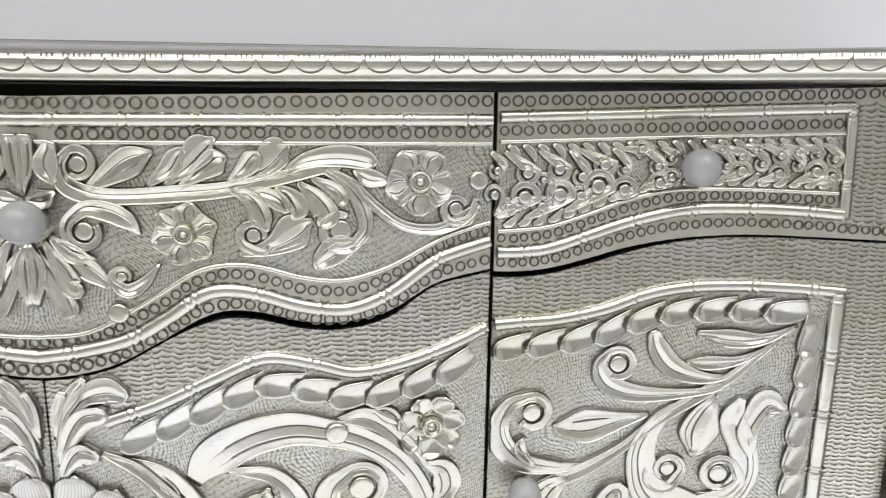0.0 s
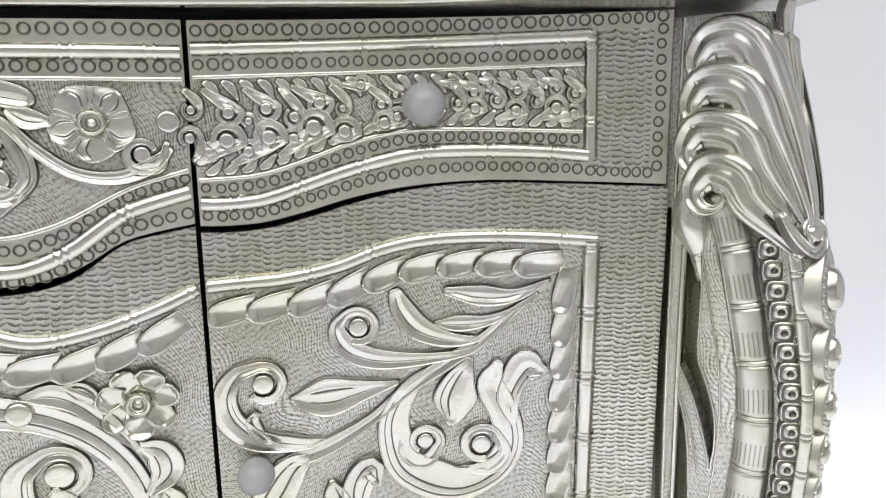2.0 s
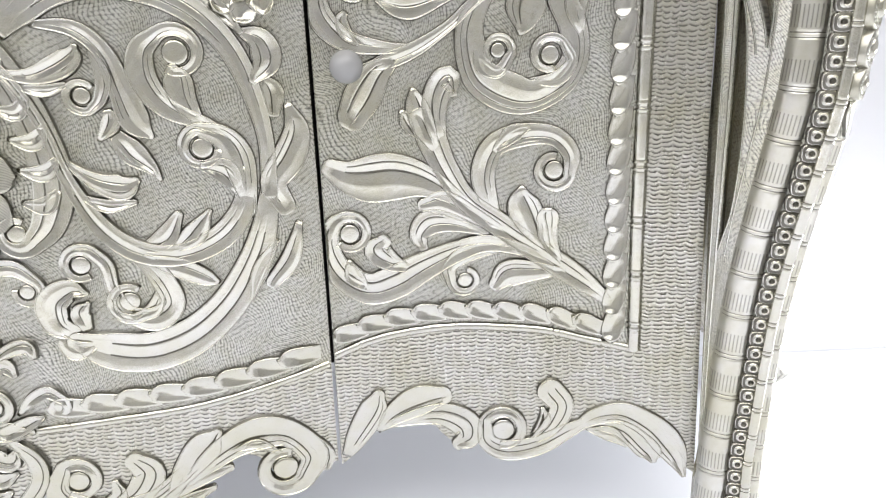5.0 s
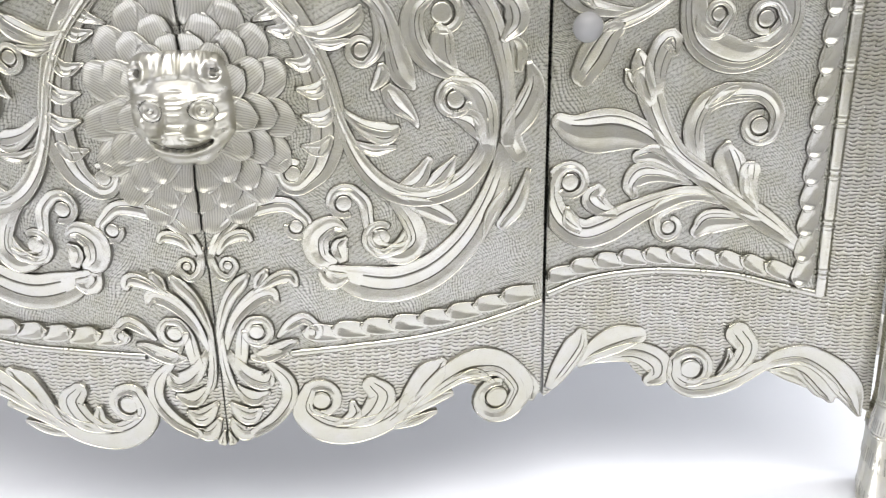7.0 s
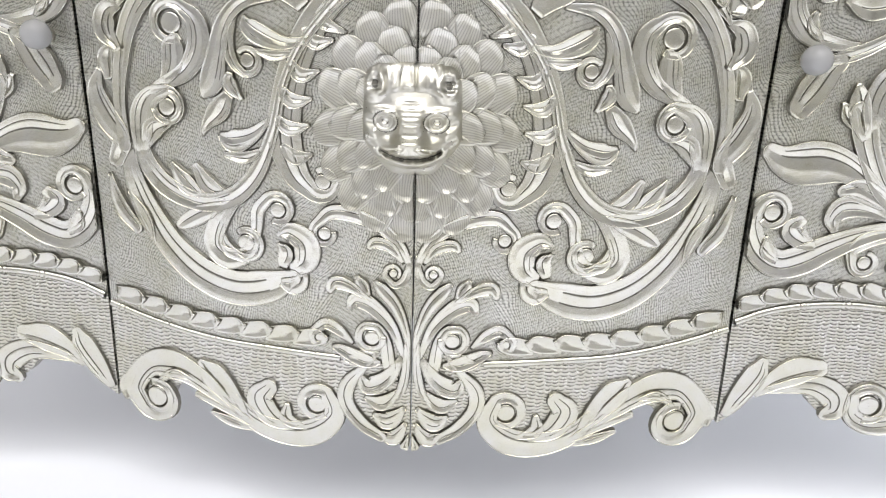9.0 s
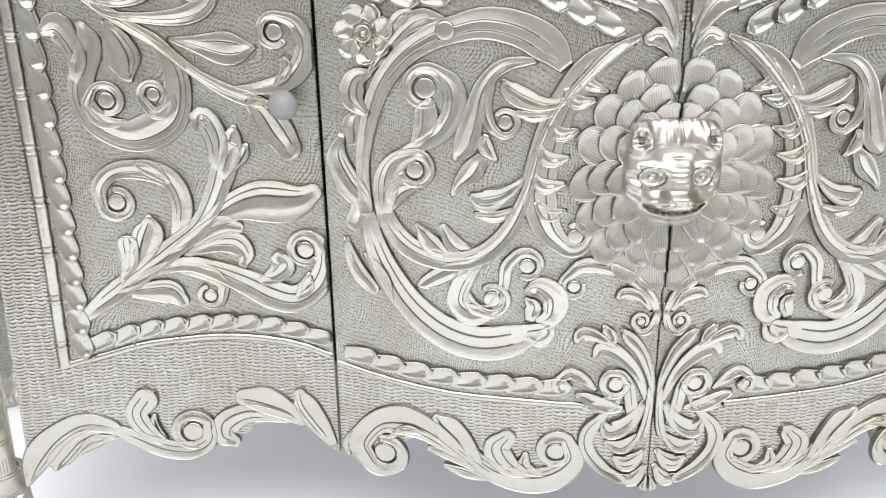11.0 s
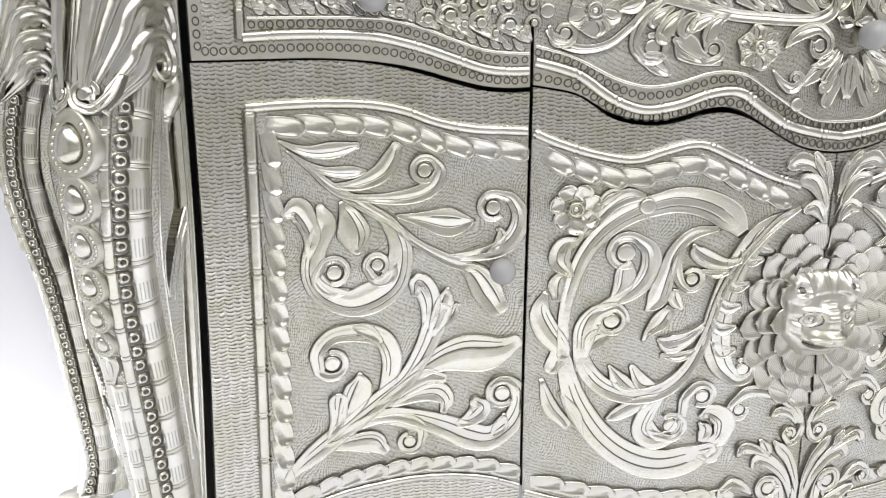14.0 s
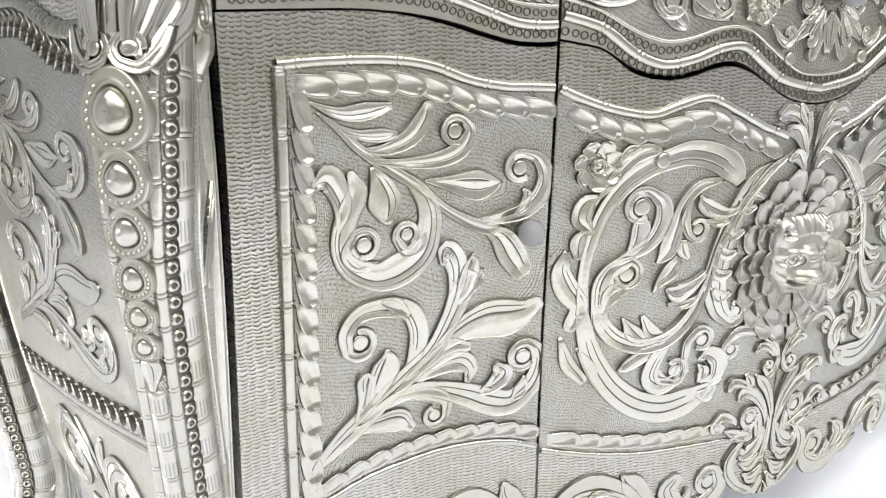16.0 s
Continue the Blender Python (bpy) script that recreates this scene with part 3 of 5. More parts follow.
# ---- relief designs, right half, in metres of width and height ----
def side_plant(panel):
    leaf(panel, [(.618, .682), (.597, .665), (.576, .644), (.546, .623), (.512, .6), (.482, .574), (.452, .555), (.427, .545), (.404, .539)], (2, 7.7, 10.2, 12.8, 11.5, 10.2, 14.1, 15.4, 7.7), 3.7)
    leaf(panel, [(.588, .654), (.565, .633), (.526, .626), (.488, .627), (.464, .637), (.455, .654), (.462, .666)], (4, 6, 11, 18, 20, 14, 8), 4.0, curl=(.472, .655))
    leaf(panel, [(.505, .606), (.478, .601), (.449, .596), (.432, .595), (.415, .597)], (3, 16.6, 33.3, 25.6, 2), 4.3)
    leaf(panel, [(.447, .555), (.418, .556), (.387, .563), (.368, .581), (.364, .602), (.374, .62), (.389, .626)], (6, 13, 20, 23, 20, 14, 10), 4.6, curl=(.395, .611))
    leaf(panel, [(.401, .557), (.389, .568), (.385, .58), (.39, .588)], (3, 11.5, 11.5, 4), 4.9)
    leaf(panel, [(.432, .544), (.414, .533), (.4, .513), (.39, .496)], (7.7, 26.9, 34.6, 28.2), 5.2)
    leaf(panel, [(.538, .622), (.514, .6), (.501, .576), (.501, .552), (.511, .527), (.537, .512), (.562, .509), (.587, .524), (.598, .547), (.593, .574), (.581, .601), (.586, .619)], (4, 16.6, 24.3, 29.4, 34.6, 38.4, 30.7, 28.2, 24.3, 25.6, 24.3, 10.2), 3.7)
    leaf(panel, [(.507, .559), (.511, .539), (.527, .532), (.539, .549)], (5, 15, 13, 9), 4.0, curl=(.526, .551))
    leaf(panel, [(.554, .523), (.58, .524), (.594, .539), (.586, .557)], (4, 15, 12, 9), 4.3, curl=(.574, .546))
    leaf(panel, [(.603, .561), (.596, .586), (.601, .606), (.61, .619), (.622, .615)], (5, 19.2, 23, 28.2, 11.5), 4.6)
    leaf(panel, [(.564, .626), (.555, .606), (.551, .588), (.549, .573), (.546, .563)], (4, 26.9, 37.1, 20.5, 2), 4.9)
    leaf(panel, [(.628, .693), (.598, .68), (.571, .68), (.544, .684)], (2, 11.5, 17.9, 7.7), 5.2)
    leaf(panel, [(.607, .673), (.58, .659), (.552, .656), (.533, .657)], (2, 9, 14.1, 2), 3.7)
    leaf(panel, [(.578, .643), (.548, .642), (.522, .652), (.508, .669), (.503, .681)], (3, 12.8, 20.5, 19.2, 12.8), 4.0)
    leaf(panel, [(.642, .293), (.626, .312), (.598, .333), (.559, .361), (.527, .385), (.495, .41), (.474, .445), (.462, .473), (.452, .492)], (5, 16.6, 25.6, 24.3, 24.3, 23, 24.3, 28.2, 19.2), 4.3)
    leaf(panel, [(.454, .471), (.442, .487), (.434, .5)], (5, 16.6, 3), 4.6)
    leaf(panel, [(.467, .459), (.455, .484), (.449, .505), (.446, .52)], (9, 23, 20.5, 3), 4.9)
    leaf(panel, [(.472, .461), (.466, .494), (.47, .515), (.48, .527), (.484, .514)], (10.2, 23, 26.9, 24.3, 9), 5.2)
    leaf(panel, [(.51, .392), (.479, .417), (.453, .431), (.427, .436), (.401, .435), (.381, .439), (.367, .447)], (7.7, 19.2, 33.3, 46.1, 46.1, 32, 19.2), 3.7)
    leaf(panel, [(.538, .375), (.5, .395), (.473, .408), (.454, .407)], (5, 19.2, 25.6, 14.1), 4.0)
    leaf(panel, [(.521, .373), (.483, .387), (.459, .389), (.448, .377), (.451, .365)], (3, 17.9, 26.9, 20.5, 10.2), 4.3)
    leaf(panel, [(.593, .335), (.554, .356), (.516, .365), (.483, .357), (.45, .343), (.422, .329), (.395, .324), (.369, .342), (.358, .37), (.364, .391), (.374, .399)], (6, 13, 18, 23, 31, 36, 33, 28, 23, 17, 12), 4.6, curl=(.380, .382))
    leaf(panel, [(.441, .341), (.42, .35), (.406, .363), (.412, .372)], (5, 19.2, 26.9, 15.4), 4.9)
    leaf(panel, [(.395, .324), (.382, .339), (.377, .356)], (4, 19.2, 4), 5.2)
    leaf(panel, [(.573, .354), (.527, .359), (.494, .354), (.478, .341), (.479, .325)], (4, 11, 19, 15, 10), 3.7, curl=(.493, .327))
    leaf(panel, [(.599, .333), (.565, .334), (.538, .332), (.526, .322)], (5, 20.5, 29.4, 16.6), 4.0)
    leaf(panel, [(.532, .372), (.517, .409), (.512, .437), (.522, .462), (.547, .472), (.579, .471), (.597, .453), (.596, .429)], (5, 19, 24, 23, 23, 19, 17, 13), 4.3, curl=(.581, .438))
    leaf(panel, [(.521, .456), (.54, .474), (.559, .481)], (4, 17.9, 3), 4.6)
    leaf(panel, [(.579, .353), (.562, .381), (.551, .405), (.55, .423)], (4, 28.2, 32, 3), 4.9)
    leaf(panel, [(.592, .341), (.578, .366), (.576, .389)], (3, 17.9, 23), 5.2)


def oval(panel):
    leaf(panel, [(.109, .573), (.126, .594), (.155, .61), (.188, .616), (.215, .611), (.242, .602), (.27, .583), (.292, .553), (.305, .514), (.311, .477), (.31, .431)], (13, 33, 33, 30, 26, 24, 22, 20, 17, 14, 15), 3.7)
    leaf(panel, [(.311, .438), (.301, .392), (.285, .355), (.262, .322), (.23, .296), (.192, .284), (.155, .289), (.128, .301)], (14, 24, 30, 34, 38, 40, 37, 18), 4.0)
    leaf(panel, [(.224, .62), (.246, .622), (.265, .613), (.287, .588), (.299, .572)], (5, 18, 18, 13, 5), 4.3)
    leaf(panel, [(.253, .629), (.268, .622), (.281, .61)], (3, 15, 3), 4.6)
    leaf(panel, [(.297, .573), (.314, .565), (.318, .547), (.306, .531)], (6, 22, 25, 8), 4.9)
    leaf(panel, [(.312, .534), (.321, .52), (.32, .503)], (7, 19, 11), 5.2)
    leaf(panel, [(.332, .51), (.338, .485), (.329, .46), (.314, .438), (.322, .416)], (6, 23, 29, 24, 19), 3.7)
    leaf(panel, [(.334, .4), (.323, .363), (.306, .342)], (5, 19, 15), 4.0)
    leaf(panel, [(.313, .384), (.295, .355), (.285, .327)], (4, 16, 5), 4.3)
    leaf(panel, [(.143, .296), (.124, .293), (.112, .311)], (8, 22, 4), 4.6)
    leaf(panel, [(.139, .31), (.135, .328), (.142, .337)], (8, 18, 5), 4.9)
    leaf(panel, [(.132, .309), (.114, .319), (.112, .34), (.129, .352), (.142, .347)], (10, 25, 28, 21, 5), 5.2)
    leaf(panel, [(.288, .478), (.264, .494), (.233, .51), (.217, .534), (.218, .558), (.233, .572)], (6, 12, 19, 24, 21, 13), 3.7, curl=(.245, .556))
    leaf(panel, [(.261, .491), (.247, .516), (.244, .535), (.242, .545)], (5, 22, 23, 6), 4.0)
    leaf(panel, [(.293, .406), (.289, .439), (.285, .465), (.274, .483), (.254, .491)], (6, 22, 28, 22, 12), 4.3, curl=(.257, .474))
    leaf(panel, [(.285, .429), (.274, .451), (.257, .457)], (6, 24, 10), 4.6)
    leaf(panel, [(.29, .455), (.286, .419), (.264, .391), (.227, .377), (.191, .384), (.163, .411), (.143, .456), (.132, .499), (.115, .535), (.09, .566), (.065, .59), (.043, .602)], (8, 20, 24, 21, 21, 18, 12, 10, 10, 10, 11, 5), 4.9)
    leaf(panel, [(.221, .382), (.241, .395), (.256, .416)], (5, 22, 5), 5.2)
    leaf(panel, [(.19, .383), (.215, .393), (.229, .414)], (5, 20, 9), 3.7)
    leaf(panel, [(.19, .379), (.221, .366), (.245, .353), (.258, .346)], (4, 19, 17, 3), 4.0)
    leaf(panel, [(.177, .391), (.203, .364), (.215, .332), (.199, .317), (.176, .325), (.166, .35), (.163, .372), (.152, .386)], (5, 20, 22, 25, 17, 12, 14, 13), 4.3, curl=(.142, .374))
    leaf(panel, [(.208, .351), (.199, .328), (.187, .321)], (5, 15, 12), 4.6, curl=(.178, .336))
    leaf(panel, [(.144, .469), (.166, .45), (.187, .443), (.202, .45)], (4, 16, 24, 4), 4.9)
    leaf(panel, [(.152, .437), (.173, .427), (.195, .429)], (4, 13, 6), 5.2)
    leaf(panel, [(.136, .582), (.169, .577), (.189, .558), (.198, .529), (.206, .5), (.218, .484)], (6, 14, 16, 21, 25, 3), 3.7)
    leaf(panel, [(.178, .565), (.186, .539), (.181, .52), (.171, .51)], (5, 13, 11, 8), 4.0, curl=(.167, .523))
    leaf(panel, [(.185, .512), (.186, .499), (.174, .484)], (5, 16, 3), 4.3)
    leaf(panel, [(.187, .491), (.199, .474), (.213, .459), (.22, .446)], (10, 23, 12, 2), 4.6)
    leaf(panel, [(.098, .546), (.127, .54), (.15, .546), (.164, .555), (.168, .563)], (4, 13, 21, 18, 5), 4.9)
    leaf(panel, [(.118, .532), (.138, .528), (.155, .532)], (4, 11, 6), 5.2)
    leaf(panel, [(.046, .598), (.085, .577), (.112, .538), (.127, .493), (.132, .45), (.122, .414), (.104, .394)], (7, 26, 29, 32, 35, 29, 18), 3.7, curl=(.094, .406))
    leaf(panel, [(.083, .583), (.091, .562), (.067, .551)], (5, 15, 3), 4.0)
    leaf(panel, [(.11, .557), (.099, .542), (.079, .545)], (4, 16, 3), 4.3)
    leaf(panel, [(.126, .528), (.114, .511), (.094, .516)], (4, 16, 3), 4.6)
    leaf(panel, [(.136, .502), (.123, .486), (.102, .489)], (4, 17, 3), 4.9)
    leaf(panel, [(.14, .472), (.127, .459), (.105, .463)], (5, 17, 3), 5.2)
    leaf(panel, [(.136, .444), (.122, .43), (.103, .434)], (5, 17, 3), 3.7)


def heart(panel):
    leaf(panel, [(.001, .309), (.01, .336), (.029, .358), (.057, .372), (.084, .375), (.1, .363)], (2, 10, 14, 16, 16, 11), 3.7, curl=(.093, .352))
    leaf(panel, [(.01, .323), (.023, .34), (.04, .345), (.048, .337)], (3, 12, 13, 4), 4.0)
    leaf(panel, [(.003, .333), (.005, .318), (.01, .305), (.02, .3), (.029, .31)], (2, 8, 9, 8, 6), 4.3, curl=(.021, .313))
    leaf(panel, [(.0, .2), (.004, .238), (.016, .273), (.031, .293), (.041, .304)], (0, 7, 13, 15, 4), 4.6)
    leaf(panel, [(.045, .286), (.053, .297), (.06, .309)], (3, 15, 4), 4.9)
    leaf(panel, [(.043, .281), (.066, .296), (.083, .299), (.089, .286)], (3, 13, 15, 4), 5.2)
    leaf(panel, [(.007, .213), (.021, .251), (.043, .275), (.06, .281), (.067, .272)], (4, 12, 18, 18, 7), 3.7)
    leaf(panel, [(.019, .187), (.025, .213), (.029, .236), (.037, .251), (.05, .253)], (11, 14, 13, 10, 9), 4.0, curl=(.043, .239))
    leaf(panel, [(.063, .23), (.078, .245), (.093, .252), (.105, .244)], (3, 12, 13, 10), 4.3, curl=(.100, .236))
    leaf(panel, [(.032, .21), (.051, .212), (.075, .223), (.087, .227)], (3, 17, 13, 3), 4.6)


def crown(panel):
    leaf(panel, [(.007, .605), (.015, .633), (.03, .65), (.047, .656), (.058, .652)], (3, 9, 16, 22, 14), 3.7)
    leaf(panel, [(.007, .609), (.014, .636), (.024, .654), (.03, .663)], (3, 10, 14, 8), 4.0)
    leaf(panel, [(.006, .614), (.009, .637), (.014, .652)], (3, 9, 8), 4.3)
    leaf(panel, [(.007, .59), (.016, .614), (.028, .63), (.04, .634)], (3, 14, 20, 17), 4.6)
    leaf(panel, [(.008, .574), (.013, .59), (.023, .601), (.033, .6)], (3, 11, 20, 13), 4.9)


def apron_c(panel):
    leaf(panel, [(.243, .181), (.205, .149), (.175, .123), (.137, .114), (.105, .121), (.085, .143), (.094, .17)], (7, 19, 26, 32, 33, 24, 15), 3.7, curl=(.105, .154))
    leaf(panel, [(.13, .12), (.158, .133), (.171, .154), (.16, .169)], (7, 27, 31, 20), 4.0)
    leaf(panel, [(.116, .122), (.139, .132), (.139, .148)], (4, 17, 8), 4.3)
    leaf(panel, [(.187, .125), (.205, .152), (.226, .176), (.239, .19)], (7, 25, 33, 9), 4.6)
    leaf(panel, [(.2, .131), (.224, .155), (.252, .174), (.281, .182), (.308, .175), (.329, .146), (.318, .121)], (6, 22, 31, 37, 29, 29, 23), 4.9, curl=(.300, .137))
    leaf(panel, [(.25, .166), (.275, .171), (.297, .155)], (4, 12, 5), 5.2)
    leaf(panel, [(.175, .117), (.213, .138), (.246, .148)], (6, 16, 9), 3.7)
    leaf(panel, [(.178, .113), (.207, .12), (.229, .128)], (6, 13, 6), 4.0)
    leaf(panel, [(.324, .172), (.341, .145), (.34, .131)], (10, 17, 12), 4.3)
    leaf(panel, [(.005, .245), (.006, .205), (.011, .178), (.02, .166)], (6, 9, 10, 3), 4.6)
    leaf(panel, [(.046, .209), (.069, .183), (.071, .159), (.054, .135), (.032, .12)], (6, 17, 17, 16, 12), 4.9)
    leaf(panel, [(.009, .219), (.027, .192), (.047, .182), (.055, .193)], (6, 19, 22, 5), 5.2)
    leaf(panel, [(.012, .178), (.032, .161), (.052, .168)], (5, 19, 4), 3.7)
    leaf(panel, [(.006, .157), (.025, .14), (.042, .148)], (5, 23, 4), 4.0)
    leaf(panel, [(.005, .138), (.019, .119), (.036, .126)], (5, 19, 4), 4.3)
    leaf(panel, [(.001, .123), (.005, .11)], (4, 11), 4.6)
    leaf(panel, [(.035, .226), (.053, .214), (.073, .212)], (5, 21, 5), 4.9)


def apron_s(panel):
    leaf(panel, [(.362, .136), (.376, .16), (.393, .189), (.399, .204)], (10, 25, 29, 14), 3.7)
    leaf(panel, [(.396, .162), (.416, .181), (.442, .194), (.466, .198)], (7, 26, 35, 22), 4.0)
    leaf(panel, [(.402, .167), (.436, .175), (.466, .176), (.49, .163), (.494, .147), (.484, .14)], (7, 19, 27, 33, 29, 16), 4.3)
    leaf(panel, [(.634, .167), (.604, .152), (.572, .134), (.538, .128), (.515, .14), (.512, .165)], (6, 18, 24, 25, 20, 15), 4.6, curl=(.532, .153))
    leaf(panel, [(.558, .134), (.584, .156), (.595, .18), (.583, .198)], (6, 22, 27, 29), 4.9)
    leaf(panel, [(.564, .145), (.577, .163), (.575, .177)], (4, 14, 5), 5.2)
    leaf(panel, [(.604, .145), (.628, .166), (.656, .172), (.684, .157), (.701, .131), (.712, .1)], (6, 19, 26, 28, 26, 5), 3.7)
    leaf(panel, [(.629, .155), (.658, .152), (.682, .129), (.687, .116)], (6, 22, 24, 6), 4.0)
    leaf(panel, [(.623, .152), (.643, .148), (.66, .136)], (4, 18, 8), 4.3)


def drawer_c(panel):
    leaf(panel, [(.233, .83), (.205, .826), (.176, .82), (.143, .813), (.106, .81), (.073, .808), (.049, .809), (.031, .817), (.028, .832), (.035, .842)], (3, 10, 12, 13, 14, 13, 15, 15, 10, 7), 3.7, curl=(.041, .832))
    leaf(panel, [(.045, .813), (.062, .824), (.079, .835), (.095, .842)], (4, 16.6, 23, 3), 4.0)
    leaf(panel, [(.088, .815), (.105, .829), (.111, .838), (.119, .845)], (3, 14.1, 14.1, 3), 4.3)
    leaf(panel, [(.101, .815), (.119, .832), (.13, .845), (.138, .851)], (3, 16.6, 23, 5), 4.6)
    leaf(panel, [(.111, .814), (.127, .826), (.14, .835), (.148, .838)], (3, 14.1, 20.5, 2), 4.9)
    leaf(panel, [(.147, .818), (.16, .829), (.167, .837), (.171, .843)], (3, 14.1, 16.6, 3), 5.2)
    leaf(panel, [(.157, .82), (.174, .831), (.185, .843), (.194, .848)], (3, 19.2, 24.3, 3), 3.7)
    leaf(panel, [(.184, .822), (.205, .835), (.231, .839), (.252, .835), (.257, .829)], (3, 12.8, 17.9, 15.4, 3), 4.0)
    leaf(panel, [(.147, .814), (.163, .807), (.171, .792), (.175, .779)], (3, 12.8, 17.9, 3), 4.3)
    leaf(panel, [(.16, .814), (.176, .809), (.187, .802), (.191, .794)], (3, 12.8, 14.1, 3), 4.6)
    leaf(panel, [(.181, .816), (.192, .809), (.199, .799), (.194, .789)], (3, 14.1, 17.9, 3), 4.9)
    leaf(panel, [(.198, .82), (.212, .807), (.22, .792), (.213, .784)], (3, 15.4, 20.5, 3), 5.2)
    leaf(panel, [(.208, .823), (.224, .814), (.231, .806), (.228, .799)], (3, 12.8, 14.1, 2), 3.7)
    leaf(panel, [(.216, .829), (.236, .818), (.247, .8), (.25, .782), (.242, .77)], (4, 11, 13, 12, 10), 4.0, curl=(.231, .781))
    leaf(panel, [(.248, .77), (.23, .767), (.217, .758), (.21, .75)], (4, 21.8, 17.9, 2), 4.3)
    leaf(panel, [(.218, .831), (.239, .819), (.256, .801), (.279, .784), (.306, .78), (.329, .789), (.342, .801)], (3, 7.7, 9, 9, 10.2, 11.5, 4), 4.6)
    leaf(panel, [(.24, .829), (.253, .822), (.271, .819)], (3, 15.4, 4), 4.9)
    leaf(panel, [(.339, .806), (.333, .788), (.321, .785)], (3, 9, 8), 5.2, curl=(.322, .796))
    leaf(panel, [(.153, .763), (.178, .769), (.196, .781), (.207, .788)], (4, 15.4, 29.4, 7.7), 3.7)
    leaf(panel, [(.179, .773), (.171, .765), (.158, .77)], (3, 8, 9), 4.0, curl=(.165, .778))
    leaf(panel, [(.082, .779), (.074, .79), (.06, .797), (.044, .799), (.032, .791)], (2, 14, 16, 13, 10), 4.3, curl=(.042, .782))
    leaf(panel, [(.095, .757), (.084, .743), (.071, .736), (.061, .743)], (2, 9, 12, 8), 4.6, curl=(.067, .747))
    leaf(panel, [(.016, .779), (.033, .765), (.049, .76)], (4, 15.4, 3), 4.9)
    leaf(panel, [(.012, .776), (.025, .752), (.032, .738), (.036, .743)], (3, 15.4, 17.9, 3), 5.2)
    leaf(panel, [(.021, .769), (.041, .754), (.055, .743)], (4, 17.9, 10.2), 3.7)
    leaf(panel, [(.005, .769), (.017, .743), (.026, .723)], (4, 16.6, 16.6), 4.0)
    leaf(panel, [(.001, .773), (.006, .752), (.002, .723)], (2, 14.1, 4), 4.3)
    leaf(panel, [(.0, .807), (.004, .828), (.005, .848)], (0, 11.5, 12.8), 4.6)
    leaf(panel, [(.024, .816), (.019, .83), (.022, .844)], (3, 19.2, 11.5), 4.9)
    leaf(panel, [(.0, .805), (.014, .806), (.024, .812)], (3, 15.4, 2), 5.2)


def drawer_s(panel):
    comma(panel, (.351, .845), (.356, .827), 6)
    comma(panel, (.363, .846), (.382, .825), 8)
    comma(panel, (.392, .848), (.409, .828), 8)
    comma(panel, (.407, .794), (.396, .819), 5)
    comma(panel, (.418, .845), (.429, .822), 7)
    comma(panel, (.426, .850), (.448, .832), 8)
    comma(panel, (.355, .789), (.380, .805), 10)
    comma(panel, (.387, .788), (.410, .807), 10)
    comma(panel, (.419, .794), (.443, .814), 11)
    comma(panel, (.455, .853), (.465, .828), 5)
    comma(panel, (.480, .854), (.494, .831), 6)
    comma(panel, (.496, .855), (.505, .838), 5)
    comma(panel, (.487, .809), (.506, .822), 6)
    comma(panel, (.357, .791), (.354, .807), 7)
    comma(panel, (.543, .856), (.552, .832), 5)
    comma(panel, (.535, .857), (.547, .845), 4)
    comma(panel, (.549, .858), (.564, .840), 6)
    comma(panel, (.549, .815), (.565, .828), 7)
    comma(panel, (.569, .859), (.582, .834), 5)
    comma(panel, (.581, .859), (.597, .841), 6)
    comma(panel, (.580, .815), (.596, .826), 7)
    comma(panel, (.600, .859), (.612, .833), 4)
    comma(panel, (.596, .860), (.610, .844), 5)
    comma(panel, (.613, .860), (.627, .843), 5)
    comma(panel, (.610, .816), (.627, .828), 8)
    comma(panel, (.463, .854), (.479, .845), 6)
    comma(panel, (.567, .859), (.575, .845), 4)
    comma(panel, (.632, .860), (.643, .839), 6)
    comma(panel, (.627, .816), (.642, .824), 6)
    comma(panel, (.455, .799), (.466, .811), 9)
    comma(panel, (.483, .807), (.496, .817), 8)
    comma(panel, (.415, .792), (.428, .806), 7)
    comma(panel, (.381, .787), (.395, .797), 7)
    comma(panel, (.357, .788), (.367, .797), 6)


# ---- room ----
# sheet's end and the unseen grey floor beyond are set for the metal's reflections
SHEET_END = -1.20
structure("floor", box_bm(-3.2, 3.2, -4.2, 0.49, -0.10, -0.004), FAR_FLOOR, "unseen grey floor beyond the sheet")
structure("backdrop_sheet", box_bm(-3.19, 3.19, SHEET_END, 0.488, -0.004, 0.0), FLOOR, "white seamless studio floor sheet under the sideboard")
structure("wall_north", box_bm(-3.2, 3.2, 0.49, 0.59, -0.10, 2.7), WALL, "plain white backdrop wall behind the sideboard")
structure("wall_south", box_bm(-3.2, 3.2, -4.3, -4.2, -0.10, 2.7), ROOM, "plain grey room wall")
structure("wall_east", box_bm(3.2, 3.3, -4.3, 0.59, -0.10, 2.7), SIDE, "plain grey room wall")
structure("wall_west", box_bm(-3.3, -3.2, -4.3, 0.59, -0.10, 2.7), SIDE, "plain grey room wall")
structure("ceiling", box_bm(-3.3, 3.3, -4.3, 0.59, 2.7, 2.8), CEILING, "plain grey ceiling")

# ---- sideboard ----
sideboard = new("sideboard")
tagged(sideboard, "ornate silver-clad sideboard with embossed scroll foliage and lion mask", "sideboard")

